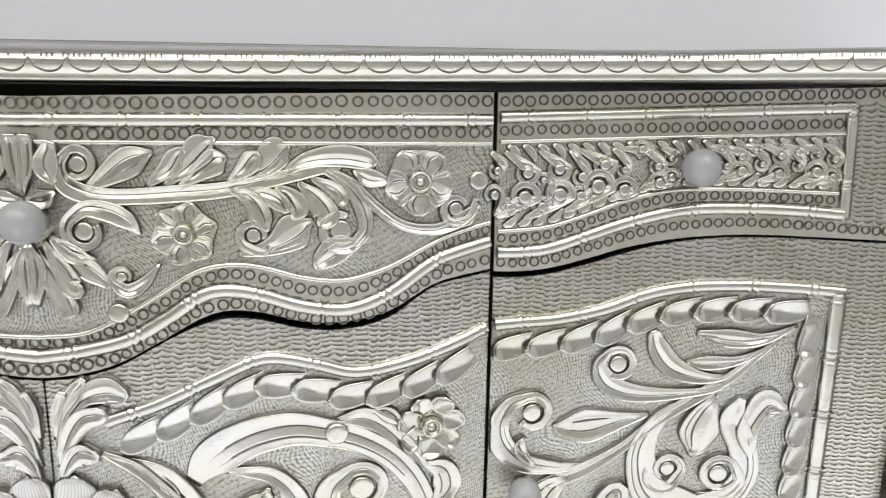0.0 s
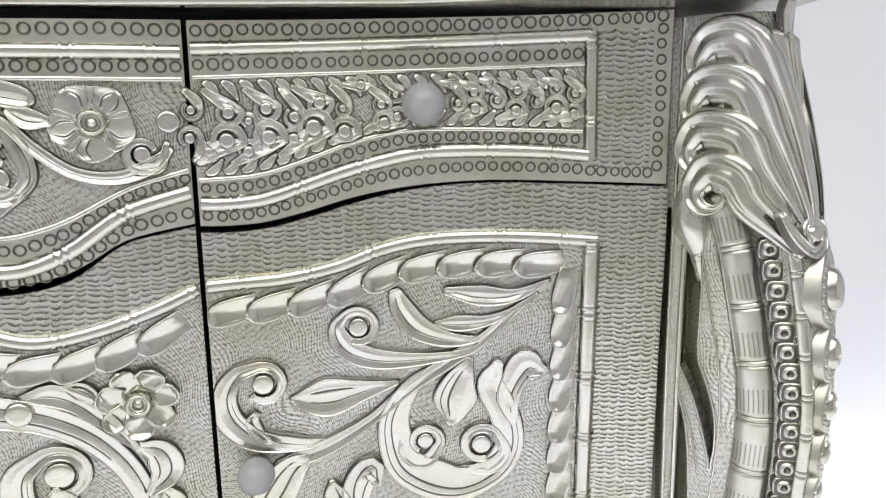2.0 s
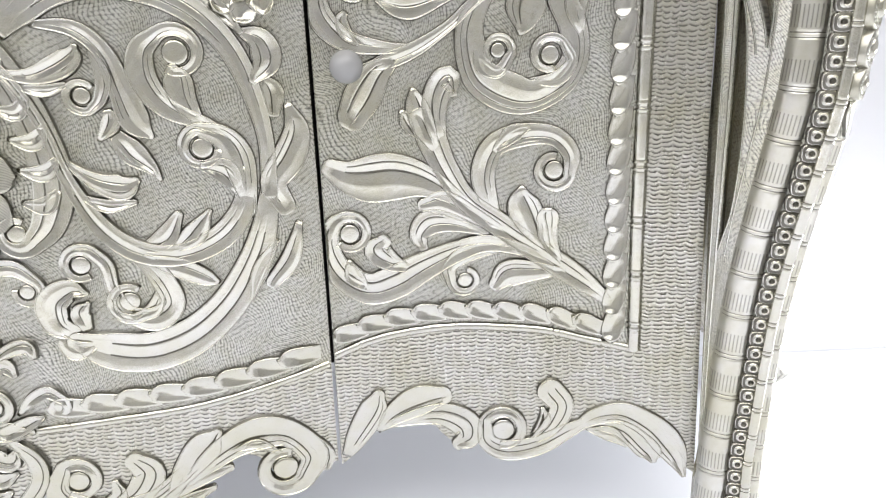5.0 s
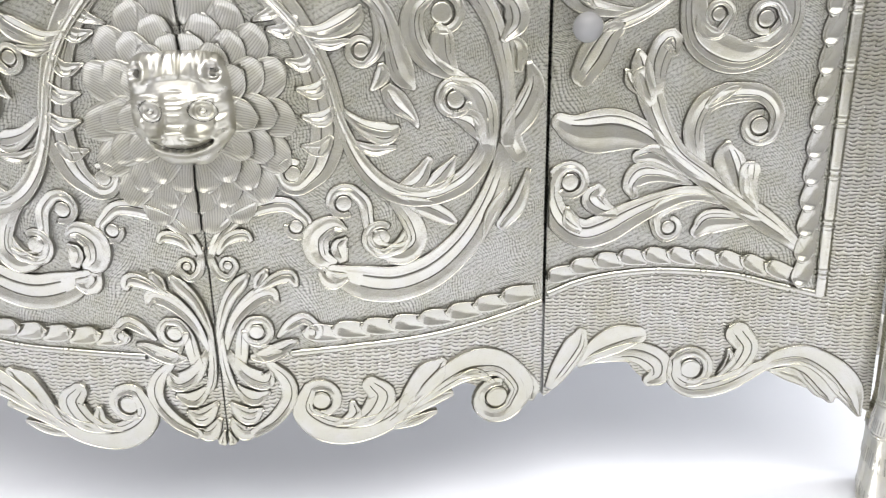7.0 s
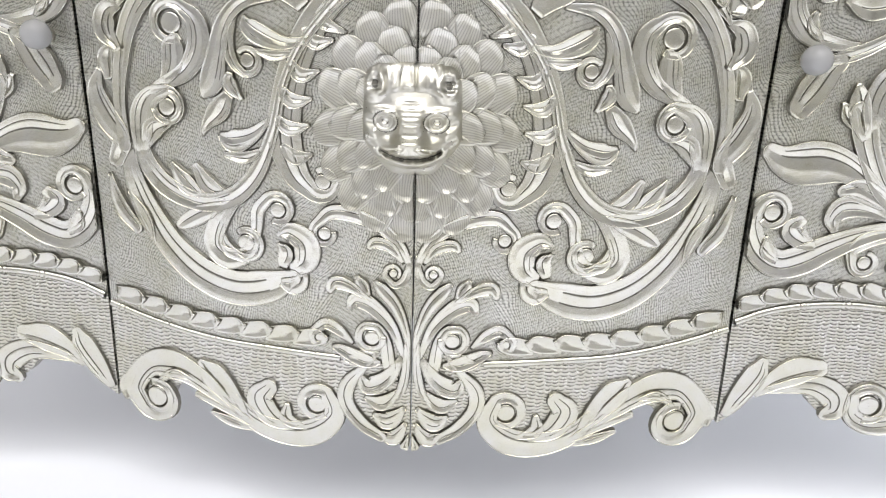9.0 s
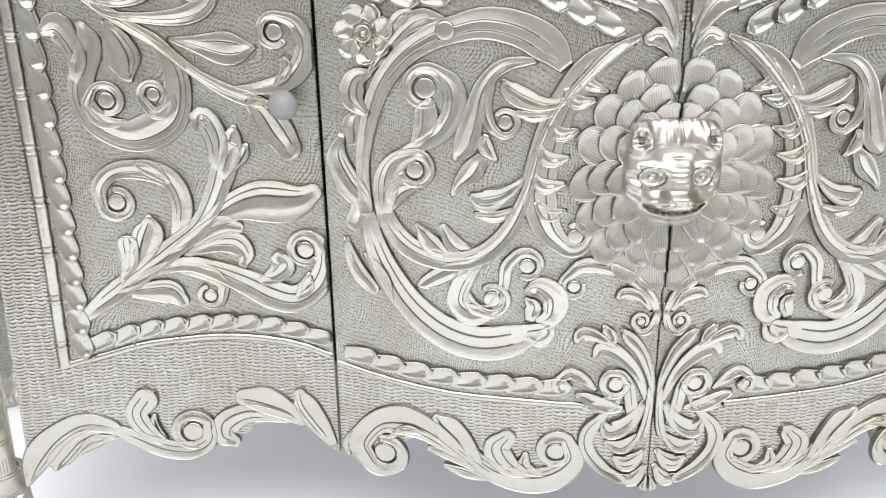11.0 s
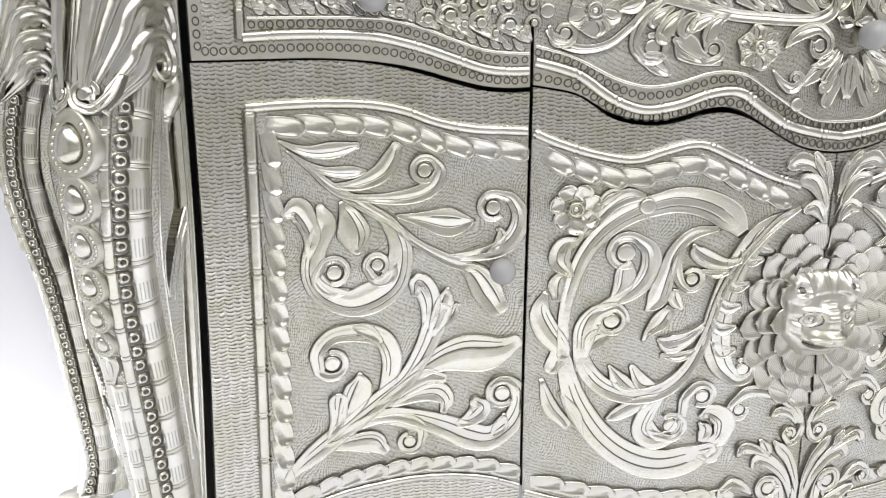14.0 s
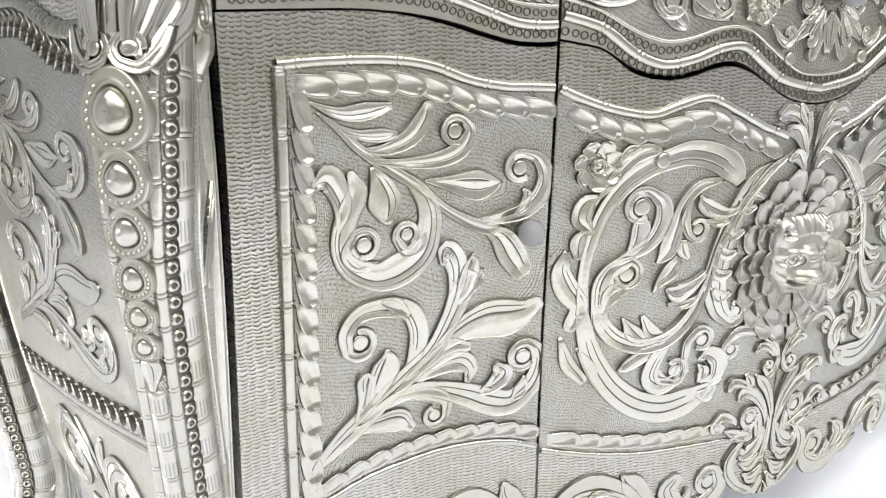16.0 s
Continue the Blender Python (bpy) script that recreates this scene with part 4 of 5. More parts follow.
# edges of drawers and doors, right half
DRAWC_BOT = curve([(0, .665), (.028, .668), (.059, .677), (.094, .696), (.120, .711), (.142, .718), (.168, .716), (.198, .708), (.224, .705), (.251, .708), (.274, .715), (.302, .732), (.321, .738), (.360, .745)])
DRAWC_BAM = curve([(0, .683), (.034, .688), (.069, .697), (.100, .715), (.124, .731), (.143, .735), (.168, .731), (.198, .721), (.229, .716), (.251, .720), (.274, .731), (.302, .751), (.320, .759), (.360, .770)])
DRAWC_IN = curve([(0, .700), (.036, .703), (.064, .716), (.097, .736), (.121, .751), (.144, .756), (.169, .754), (.199, .745), (.229, .741), (.252, .745), (.274, .753), (.302, .768), (.320, .776), (.360, .787)])
DRAWR_BOT = curve([(.350, .742), (.375, .741), (.404, .743), (.438, .751), (.469, .760), (.504, .767), (.539, .771), (.583, .773), (.635, .772), (.678, .771), (.720, .770)])
DRAWR_BAM = curve([(.350, .759), (.376, .758), (.405, .761), (.439, .772), (.469, .782), (.504, .791), (.530, .795), (.574, .796), (.617, .795), (.660, .792)])
DRAWR_IN = curve([(.350, .777), (.378, .778), (.406, .781), (.440, .792), (.470, .803), (.504, .811), (.530, .813), (.574, .813), (.617, .812), (.660, .811)])
SDOOR_MT = curve([(.350, .694), (.382, .696), (.417, .698), (.457, .706), (.493, .719), (.530, .726), (.575, .728), (.620, .727), (.672, .724)])
SDOOR_MB = curve([(.350, .251), (.396, .267), (.441, .274), (.486, .276), (.531, .273), (.576, .268), (.621, .257), (.672, .245)])
CDOOR_MT = curve([(0, .605), (.046, .628), (.086, .642), (.129, .662), (.170, .678), (.209, .671), (.242, .662), (.283, .668), (.324, .681), (.360, .697)])
CDOOR_MB = curve([(0, .209), (.080, .212), (.154, .216), (.222, .220), (.289, .231), (.360, .248)])
SAPRON = curve([(0.350, 0.124), (0.361, 0.129), (0.379, 0.144), (0.402, 0.167), (0.429, 0.171), (0.453, 0.166), (0.466, 0.151), (0.480, 0.140), (0.497, 0.142), (0.506, 0.145), (0.518, 0.130), (0.542, 0.123), (0.572, 0.128), (0.604, 0.143), (0.630, 0.151), (0.644, 0.141), (0.667, 0.133), (0.687, 0.118), (0.696, 0.120), (0.730, 0.098)])
CAPRON = curve([(-0.001, 0.107), (0.019, 0.112), (0.038, 0.124), (0.066, 0.145), (0.075, 0.145), (0.084, 0.124), (0.105, 0.107), (0.137, 0.103), (0.175, 0.117), (0.207, 0.125), (0.232, 0.138), (0.246, 0.150), (0.257, 0.159), (0.271, 0.156), (0.284, 0.145), (0.292, 0.124), (0.304, 0.114), (0.321, 0.119), (0.332, 0.132), (0.361, 0.131)])
GAP = 0.0018
DOOR_END = {1: 0.7225, -1: 0.7095}


def along(fn, x0, x1, shift=0.0, n=40):
    return [(x, fn(x) + shift) for x in np.linspace(x0, x1, n)]


def line(x0, z0, x1, z1, n=12):
    return [(x0 + (x1 - x0) * k / n, z0 + (z1 - z0) * k / n) for k in range(n + 1)]


def side_door(side):
    surf = Front(side)
    door = board("door", surf, SEAM + GAP, DOOR_END[side], lambda x: DRAWR_BOT(x) - 0.0022 - 0.003 * smooth01((0.55 - x) / 0.1), SAPRON, WAVED, sideboard, 44, 40,
                 label="embossed silver side door with leafy scrolls and scalloped apron")
    board("field", Front(side, 0.0008), SEAM + GAP + 0.001, 0.660 if side > 0 else 0.655, SDOOR_MT, SDOOR_MB, STIPPLED, door, 36, 36, 0.002)
    p = (Front(side, 0.0008, SEAM + GAP + 0.0004), door)
    bamboo(p, along(SDOOR_MT, SEAM + GAP + .002, 0.664 if side > 0 else 0.656), 0.0062, 0.052)
    bamboo(p, along(SDOOR_MB, SEAM + GAP + .002, 0.666 if side > 0 else 0.662), 0.0050, 0.052)
    ends = (0.6645, 0.6605) if side > 0 else (0.6620, 0.6535)
    bamboo(p, line(ends[0], SDOOR_MB(ends[0]), ends[1], SDOOR_MT(ends[1]), 20), 0.0074, 0.056)
    leaf_row(p, along(SDOOR_MT, SEAM + .012, 0.640, -0.020), 0.0295, 0.021, -1)
    leaf_row(p, along(SDOOR_MB, SEAM + .012, 0.640, 0.017), 0.0265, 0.019, 1)
    leaf_row(p, line(ends[0] - 0.019, SDOOR_MB(.65) + .018, ends[1] - 0.019, SDOOR_MT(.645) - .022), 0.0285, 0.020, 1)
    side_plant(p)
    apron_s((Front(side, 0.0, SEAM + GAP + 0.0004), door))
    x, z = 0.3885, 0.5404
    knob((side * x, front_y(x, z) - 0.022, z), 0.0148, door)
    return door


def centre_door(side):
    surf = Front(side)
    door = board("door", surf, 0.0008, SEAM - GAP, lambda x: DRAWC_BOT(x) - 0.0025 - 0.004 * smooth01((x - 0.09) / 0.05) * smooth01((0.31 - x) / 0.06), CAPRON, WAVED, sideboard, 50, 44,
                 label="embossed silver centre door with oval scroll frame")
    board("field", Front(side, 0.0008), 0.0012, SEAM - GAP - 0.001, CDOOR_MT, CDOOR_MB, STIPPLED, door, 40, 36, 0.002)
    p = (Front(side, 0.0008, 0.0014, SEAM - GAP - 0.0004), door)
    bamboo(p, along(CDOOR_MT, 0.046, SEAM - GAP - .002), 0.0060, 0.050)
    bamboo(p, along(CDOOR_MB, 0.078, SEAM - GAP - .002), 0.0046, 0.058)
    leaf_row(p, along(CDOOR_MT, 0.066, SEAM - .012, -0.020), 0.0285, 0.021, -1)
    leaf_row(p, along(CDOOR_MB, 0.104, SEAM - .010, 0.019), 0.0315, 0.020, 1)
    oval(p)
    crown(p)
    heart(p)
    flower(p, (0.3035, 0.6080), 0.0290, 7, 0.2)
    dome(p, (0.225, 0.610), 0.010, 0.0065)
    # petals of the mane round the mask
    for ring, (rx, rz, n, first) in enumerate(((0.060, 0.080, 9, 0.42), (0.042, 0.058, 8, 0.10), (0.024, 0.038, 7, 0.55))):
        for i in range(n):
            a = -math.pi / 2 + math.pi * (i + first) / n
            u = np.array((math.cos(a), math.sin(a)))
            v = np.array((u[0], u[1] * 1.1))
            petal(p, np.array((0.004, 0.466)) + np.array((rx, rz)) * u, v / np.linalg.norm(v), 0.040, 0.040 - 0.002 * ring, 0.0046 + 0.0028 * ring)
    apron_c((Front(side, 0.0, 0.0014, SEAM - GAP - 0.0004), door))
    return door


def centre_drawer():
    surf = Front(1)
    drawer = board("drawer", surf, -SEAM + GAP, SEAM - GAP, lambda x: 0.8805 + 0.026 * abs(x), lambda x: DRAWC_BOT(abs(x)), SATIN, sideboard, 90, 12,
                   label="wide embossed silver drawer with flowers and wavy lower edge")
    for side in (1, -1):
        f = Front(side, 0.0008)
        board("field", f, 0.0, SEAM - GAP - .001, lambda x: 0.8475, DRAWC_IN, STIPPLED, drawer, 44, 10, 0.002)
        p = (f, drawer)
        end = SEAM - GAP - .002
        bamboo(p, line(0.0, 0.8637, end, 0.8675, 20), 0.0058, 0.052)
        bamboo(p, along(DRAWC_BAM, 0.0, end, 0, 60), 0.0066, 0.052)
        fillet(p, along(DRAWC_IN, 0.0, end, -0.001, 60), 0.004, 0.003)
        fillet(p, line(0.0, 0.8480, end, 0.8485, 20), 0.0035, 0.003)
        ring_row(p, line(0.004, 0.8755, end - .003, 0.8830, 20), 0.0113, 0.0042)
        ring_row(p, line(0.03, 0.8540, end - .003, 0.8575, 20), 0.0110, 0.0040)
        ring_row(p, [(x, (DRAWC_BOT(x) + DRAWC_BAM(x)) / 2 - .003) for x in np.linspace(0.004, end - .003, 60)], 0.0104, 0.0041)
        ring_row(p, [(x, (DRAWC_IN(x) + DRAWC_BAM(x)) / 2 + .002) for x in np.linspace(0.004, end - .003, 60)], 0.0100, 0.0039)
        drawer_c(p)
        flower(p, (0.1144, 0.7798), 0.0257, 6, 0.3)
        flower(p, (0.2924, 0.8186), 0.0288, 5, 0.9)
        dome(p, (0.3405, 0.819), 0.0085, 0.0065)
        dome(p, (0.0630, 0.7190), 0.0085, 0.0065)
    knob((0.008, front_y(0, .79) - 0.024, 0.7914), 0.0158, drawer)
    return drawer


def side_drawer(side):
    surf = Front(side)
    drawer = board("drawer", surf, SEAM + GAP, DOOR_END[side] - 0.002, lambda x: 0.8895 + 0.026 * (x - SEAM), DRAWR_BOT, SATIN, sideboard, 44, 12,
                   label="embossed silver side drawer with curled leaves and bosses")
    f = Front(side, 0.0008)
    p = (f, drawer)
    x0, x1 = SEAM + GAP + .002, 0.655
    board("field", f, x0, 0.650, lambda x: 0.8490 + 0.037 * (x - SEAM), DRAWR_IN, STIPPLED, drawer, 34, 10, 0.002)
    end = DOOR_END[side] - 0.0095
    board("end_field", f, 0.6595, end - 0.007, lambda x: 0.886, lambda x: 0.782, WAVED, drawer, 8, 10, 0.002)
    bamboo(p, line(x0, 0.8700, x1, 0.8812, 20), 0.0056, 0.050)
    bamboo(p, along(DRAWR_BAM, x0, x1, 0, 50), 0.0062, 0.050)
    bamboo(p, line(x1 + .002, DRAWR_BAM(.655) - .002, x1, 0.884, 20), 0.0056, 0.058)
    fillet(p, along(DRAWR_IN, x0, 0.650, -0.001, 40), 0.0035, 0.003)
    fillet(p, line(x0, 0.8500, 0.650, 0.8605, 20), 0.0035, 0.003)
    ring_row(p, line(x0 + .004, 0.8825, end, 0.8945, 20), 0.0105, 0.0041)
    ring_row(p, line(x0 + .004, 0.8590, 0.645, 0.8680, 20), 0.0104, 0.0039)
    ring_row(p, [(x, (DRAWR_BOT(x) + (DRAWR_BAM(x) if x < .65 else .790)) / 2 - .001) for x in np.linspace(x0 + .004, end - .008, 50)], 0.0096, 0.0038)
    ring_row(p, [(x, (DRAWR_IN(x) + DRAWR_BAM(x)) / 2 + .002) for x in np.linspace(x0 + .004, 0.645, 50)], 0.0098, 0.0037)
    ring_row(p, line(end, 0.784, end, 0.886, 12), 0.0108, 0.0038)
    drawer_s(p)
    for k in range(22):
        x = x0 + 0.010 + k * 0.0128
        stroke(p, [(x - .004, 0.847 + 0.035 * (x - SEAM)), (x + .003, 0.842 + 0.035 * (x - SEAM)), (x + .008, 0.832 + 0.035 * (x - SEAM))], (2, 5, 1), 4.5)
        z = DRAWR_IN(x)
        stroke(p, [(x - .006, z + .003), (x + .001, z + .006), (x + .008, z + .015)], (2, 5, 1), 4.5)
    x, z = 0.5246, 0.8311
    knob((side * x, front_y(x, z) - 0.021, z), 0.0158, drawer)
    return drawer


for side in (1, -1):
    side_drawer(side)
    side_door(side)
    centre_door(side)
centre_drawer()


# ---- lion mask over the centre doors ----
def lion_mask():
    """A beaten lion's head: brow, eyes, nose, muzzle, mouth and tufts of mane."""
    def bump(a, b, ca, cb, sa, sb):
        return math.exp(-((a - ca) / sa) ** 2 - ((b - cb) / sb) ** 2)
    n = 150
    verts, uvs, deep = [], [], []
    for i in range(n):
        for j in range(n):
            a, b = -1 + 2 * i / (n - 1), -1 + 2 * j / (n - 1)
            m = abs(a)
            thin = m / (1 - 0.34 * smooth01((-0.30 - b) / 0.65))
            edge = max(0.0, 1 - min(1.5, thin) ** 5.0 - abs(b) ** (7.0 if b > 0 else 3.0))
            h = 0.0215 * edge ** 0.30 + 0.0070 * bump(a, b, 0, -0.05, 0.75, 0.75) - 0.0085 * smooth01((b - 0.05) / 0.95) * edge ** 0.3
            # broad bridge, muzzle and nose
            h += 0.0105 * math.exp(-(a / (0.27 + 0.10 * max(0, -b))) ** 4) * smooth01((0.42 - b) / 0.45) * smooth01((b + 0.66) / 0.12)
            h += 0.0075 * math.exp(-(a / 0.60) ** 4 - ((b + 0.50) / 0.22) ** 4)
            h += 0.0030 * math.exp(-(a / 0.24) ** 4 - ((b + 0.36) / 0.08) ** 2) - 0.0022 * bump(m, b, 0.15, -0.42, 0.05, 0.03)
            for k in range(4):
                h -= 0.0014 * bump(a, b, 0.0, 0.32 - 0.12 * k, 0.16, 0.020)
            # brows, sockets, round eyes with lids
            h += 0.0042 * bump(m, b, 0.52, 0.17 + 0.12 * (m - 0.52), 0.27, 0.06)
            h -= 0.0060 * bump(m, b, 0.50, 0.0, 0.20, 0.11)
            ring = math.hypot((m - 0.50) / 1.35, b + 0.01)
            h += 0.0062 * math.exp(-(ring / 0.10) ** 4) + 0.0022 * math.exp(-((ring - 0.145) / 0.022) ** 2) - 0.0010 * math.exp(-(ring / 0.035) ** 2)
            # whisker pads, wide mouth that turns up at its ends, teeth, chin
            pad = bump(m, b, 0.34, -0.50, 0.30, 0.09)
            h += 0.0034 * pad + 0.0008 * pad * math.sin(math.atan2(b + 0.38, m + 0.001) * 26)
            lips = -0.68 + 0.42 * m * m
            h -= 0.0095 * math.exp(-((b - lips) / 0.050) ** 2) * smooth01((0.66 - m) / 0.10) * (1 - 0.3 * (0.5 + 0.5 * math.sin(a * 42)))
            h += 0.0030 * math.exp(-((b - lips + 0.10) / 0.05) ** 2) * smooth01((0.62 - m) / 0.12)
            # parted mane over the brow, hollow ears at its corners
            mane = smooth01((b - 0.50 + 0.22 * m * m) / 0.10) * edge ** 0.2
            h += mane * (0.0030 + 0.0034 * noise.noise((a * 4.5, b * 1.6, 0.4)) + 0.0018 * noise.noise((a * 13, b * 3.0, 2.2))) - 0.004 * mane * bump(a, b, 0.08, 0.8, 0.035, 0.4)
            ear = math.hypot((m - 0.74) / 0.25, (b - 0.62) / 0.28)
            h += 0.0080 * math.exp(-ear ** 4) - 0.0075 * math.exp(-(ear / 0.58) ** 4) + 0.0012 * math.exp(-(ear / 0.6) ** 4) * math.sin(b * 55)
            # tufts along the cheeks
            cheek = smooth01((m - 0.64) / 0.10) * smooth01((0.22 - b) / 0.12) * edge ** 0.3
            h += cheek * (0.0015 + 0.0045 * noise.noise((m * 3.0, b * 7.0 - m * 3.0, 5.1)))
            x, z = -0.0035 + a * 0.0490 * (1 - 0.05 * max(0, b)), 0.4725 + b * 0.0545
            verts.append((x, front_y(x, z) + 0.001 - max(h, -0.001), z))
            # mouth, eye outlines and ear hollows get shade painted in
            deep.append((abs(b - lips) < 0.022 and m < 0.60) or abs(ring - 0.185) < 0.014 or ear < 0.30 or abs(ring - 0.045) < 0.010)
            uvs.append((x, z))
    mask = mesh_object("lion_mask", verts, grid_faces(n, n), BEATEN, sideboard, "polished silver lion head mask", uvs)
    mask.data.materials.append(OXIDE_SHADE)
    mask.data.polygons.foreach_set("material_index", [int(deep[f.vertices[0]] and deep[f.vertices[2]]) for f in mask.data.polygons])
    return mask


lion_mask()

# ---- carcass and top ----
# assumed case, coloured near-black to stand for shade behind the gaps
part("carcass", box_bm(-0.745, 0.745, 0.045, 0.40, 0.225, 0.893), GAP_BLACK, sideboard, "assumed inner case, near-black so that the gaps look shaded")


def top_outline(inset):
    """The top's plan: it follows the front, runs out over the legs, and turns back along the ends."""
    right = []
    for x in np.linspace(0, 0.665, 34):
        right.append((x, -0.062 + 0.026 * smooth01(x / 0.42) - 0.046 * smooth01((x - 0.50) / 0.17) + inset))
    right += [tuple(q) for q in spline([(0.70, -0.094 + inset), (0.735, -0.111 + inset), (0.769, -0.112 + inset), (0.794 - inset, -0.092), (0.803 - inset, -0.05), (0.815 - inset, 0.02)], 4)]
    right += [(0.84 - inset, 0.10), (0.89 - inset, 0.22), (0.93 - inset, 0.34), (0.955 - inset, 0.425)]
    return right


def table_top():
    z0 = 0.891
    prof = [(0.014, 0.0), (0.005, 0.0005), (0.0022, 0.0025), (0.0030, 0.0045), (0.0008, 0.008), (-0.0012, 0.0125), (-0.0014, 0.017), (0.0004, 0.0215), (0.004, 0.0255), (0.009, 0.0275), (0.016, 0.028)]
    verts, uvs, faces = [], [], []
    base = top_outline(0)
    run = np.concatenate(([0], np.cumsum(np.linalg.norm(np.diff(np.array(base), axis=0), axis=1))))
    loop = [(-a, b, -r) for (a, b), r in list(zip(base, run))[:0:-1]] + [(a, b, r) for (a, b), r in zip(base, run)]
    for inset, dz in prof:
        pts = top_outline(inset)
        full = [(-a, b) for a, b in pts[:0:-1]] + list(pts)
        for k, (a, b) in enumerate(full):
            verts.append((a, b, z0 + dz * 0.90 + 0.009 * smooth01(abs(a) / 0.6)))
            uvs.append((loop[k][2], dz))
    n = len(loop)
    faces = grid_faces(len(prof), n)
    last = (len(prof) - 1) * n
    faces.append(tuple(last + i for i in range(n)))
    faces.append(tuple(range(n - 1, -1, -1)))
    faces += [(i * n, (i + 1) * n, (i + 1) * n + n - 1, i * n + n - 1) for i in range(len(prof) - 1)]
    top = mesh_object("top", verts, faces, POLISHED, sideboard, "silver-clad top with scalloped rounded edge", uvs)
    for f in top.data.polygons[-(len(prof) + 1):]:
        f.use_smooth = False
    # scalloped arcs round the edge, each a raised thin arch with a tick over its foot
    pts = np.array([(a, b) for a, b, r in loop])
    e = even(pts, 0.0265)
    rnd = random.Random(5)

    def edge(q, dz, h):
        ins = np.interp(dz, [p[1] for p in prof], [p[0] for p in prof])
        n2 = q[2:]
        return (q[0] + n2[0] * (h - ins), q[1] + n2[1] * (h - ins), z0 + dz * 0.90 + 0.009 * smooth01(abs(q[0]) / 0.6))
    verts, faces, uvs = [], [], []
    tv, tf, tu = [], [], []
    for a, b in zip(e[:-1], e[1:]):
        d = b - a
        n2 = np.array((d[1], -d[0])) / np.linalg.norm(d)
        first = len(verts)
        for k in range(9):
            f = k / 8
            q = np.concatenate([a + d * f, n2])
            z = 0.0190 - 0.0110 * math.sin(math.pi * f) ** 0.5
            for dz, h in ((-0.0009, -0.0004), (-0.0004, 0.0009), (0.0004, 0.0009), (0.0009, -0.0004)):
                verts.append(edge(q, z + dz, h))
                uvs.append((f, dz))
        faces += [tuple(first + i for i in g) for g in grid_faces(9, 4)]
        for k in range(7):
            f = (k + 0.2) / 7
            if rnd.random() < 0.25:
                continue
            q, q2 = np.concatenate([a + d * f, n2]), np.concatenate([a + d * (f + 0.035), n2])
            first = len(tv)
            lo = 0.017 if k == 0 else 0.0195
            for qq in (q, q2):
                for dz in (lo, 0.021, 0.0228):
                    tv.append(edge(qq, dz, 0.0006))
                    tu.append((f, dz))
            tf += [tuple(first + i for i in g) for g in grid_faces(2, 3)]
    mesh_object("scallop_edge", verts, faces, OXIDE_SHADE, top, "row of raised scallops", uvs)["kind"] = "stuff"
    mesh_object("tick_edge", tv, tf, OXIDE_SHADE, top, "row of punched ticks", tu)["kind"] = "stuff"


table_top()

# ---- end panels ----
class Plant:
    """The end panel's surface, under the side door's coordinates."""
    def __init__(self, inner):
        self.inner, self.flip = inner, inner.flip

    def at(self, u, v, h):
        return self.inner.at((u - 0.36) * 1.08 + 0.005, 0.405 + (v - 0.27) * 0.74, h * 0.85 if h > 0 else h)


def end_panel(side):
    """The bowed end of the case: field with low scrolls between two leaf borders, over a shaped apron."""
    surf = Flank(side)
    low = curve([(-.10, .215), (-.02, .205), (.06, .195), (.12, .178), (.18, .168), (.24, .178), (.30, .195), (.38, .215)])
    panel = board("end_panel", surf, -0.065, 0.375, lambda x: 0.893, low, WAVED, sideboard, 24, 26, 0.02, "embossed silver end panel with scrolls")

    def sill(u):
        return 0.392 - 0.20 * u + 0.25 * u * u

    def lintel(u):
        return 0.755 + 0.030 * smooth01((u - 0.02) / 0.14) - 0.030 * smooth01((u - 0.20) / 0.14)
    board("field", surf, -0.063, 0.370, lintel, sill, STIPPLED, panel, 24, 26, 0.002, h=0.0012)
    board("apron_field", surf, -0.063, 0.370, lambda u: sill(u) - 0.012, lambda u: low(u) + 0.004, STIPPLED, panel, 24, 12, 0.002, h=0.0012)
    q = (surf, panel)
    us = np.linspace(-0.055, 0.365, 30)
    side_plant((Plant(surf), panel))
    leaf_row(q, [(u, sill(u) + 0.014) for u in us], 0.027, 0.025, 1)
    bamboo(q, [(u, sill(u) - 0.002) for u in us], 0.0042, 0.05, rings=False)
    fillet(q, [(u, sill(u) - 0.011) for u in us], 0.003, 0.002)
    leaf_row(q, [(u, lintel(u) - 0.020) for u in us], 0.019, 0.024, -1)
    bamboo(q, [(u, lintel(u)) for u in us], 0.0075, 0.012)
    bamboo(q, [(u, lintel(u) + 0.040) for u in us], 0.0055, 0.05)
    for flip in (0, 1):
        m = (lambda u: u) if not flip else (lambda u: 0.30 - u)
        stroke(q, [(m(.150), .215), (m(.118), .290), (m(.066), .318), (m(.022), .282)], (8, 22, 26, 20), 7, curl=(m(.060), .268))
        stroke(q, [(m(.140), .222), (m(.112), .208), (m(.080), .212)], (5, 15, 6), 6)
        stroke(q, [(m(.14), .27), (m(.135), .305), (m(.115), .335)], (5, 13, 6), 6)
        stroke(q, [(m(.02), .815), (m(.08), .845), (m(.13), .850), (m(.145), .825)], (6, 17, 18, 14), 7, curl=(m(.125), .826))
        stroke(q, [(m(.03), .865), (m(.06), .860), (m(.09), .872)], (5, 14, 5), 6)
    # pearled strips that close the panel against the legs
    for u in (-0.058, 0.352):
        bamboo(q, [(u, z) for z in np.linspace(0.26, 0.885, 40)], 0.0048, 0.024, "edge_strip", SATIN)
    return panel


end_panel(1)
end_panel(-1)


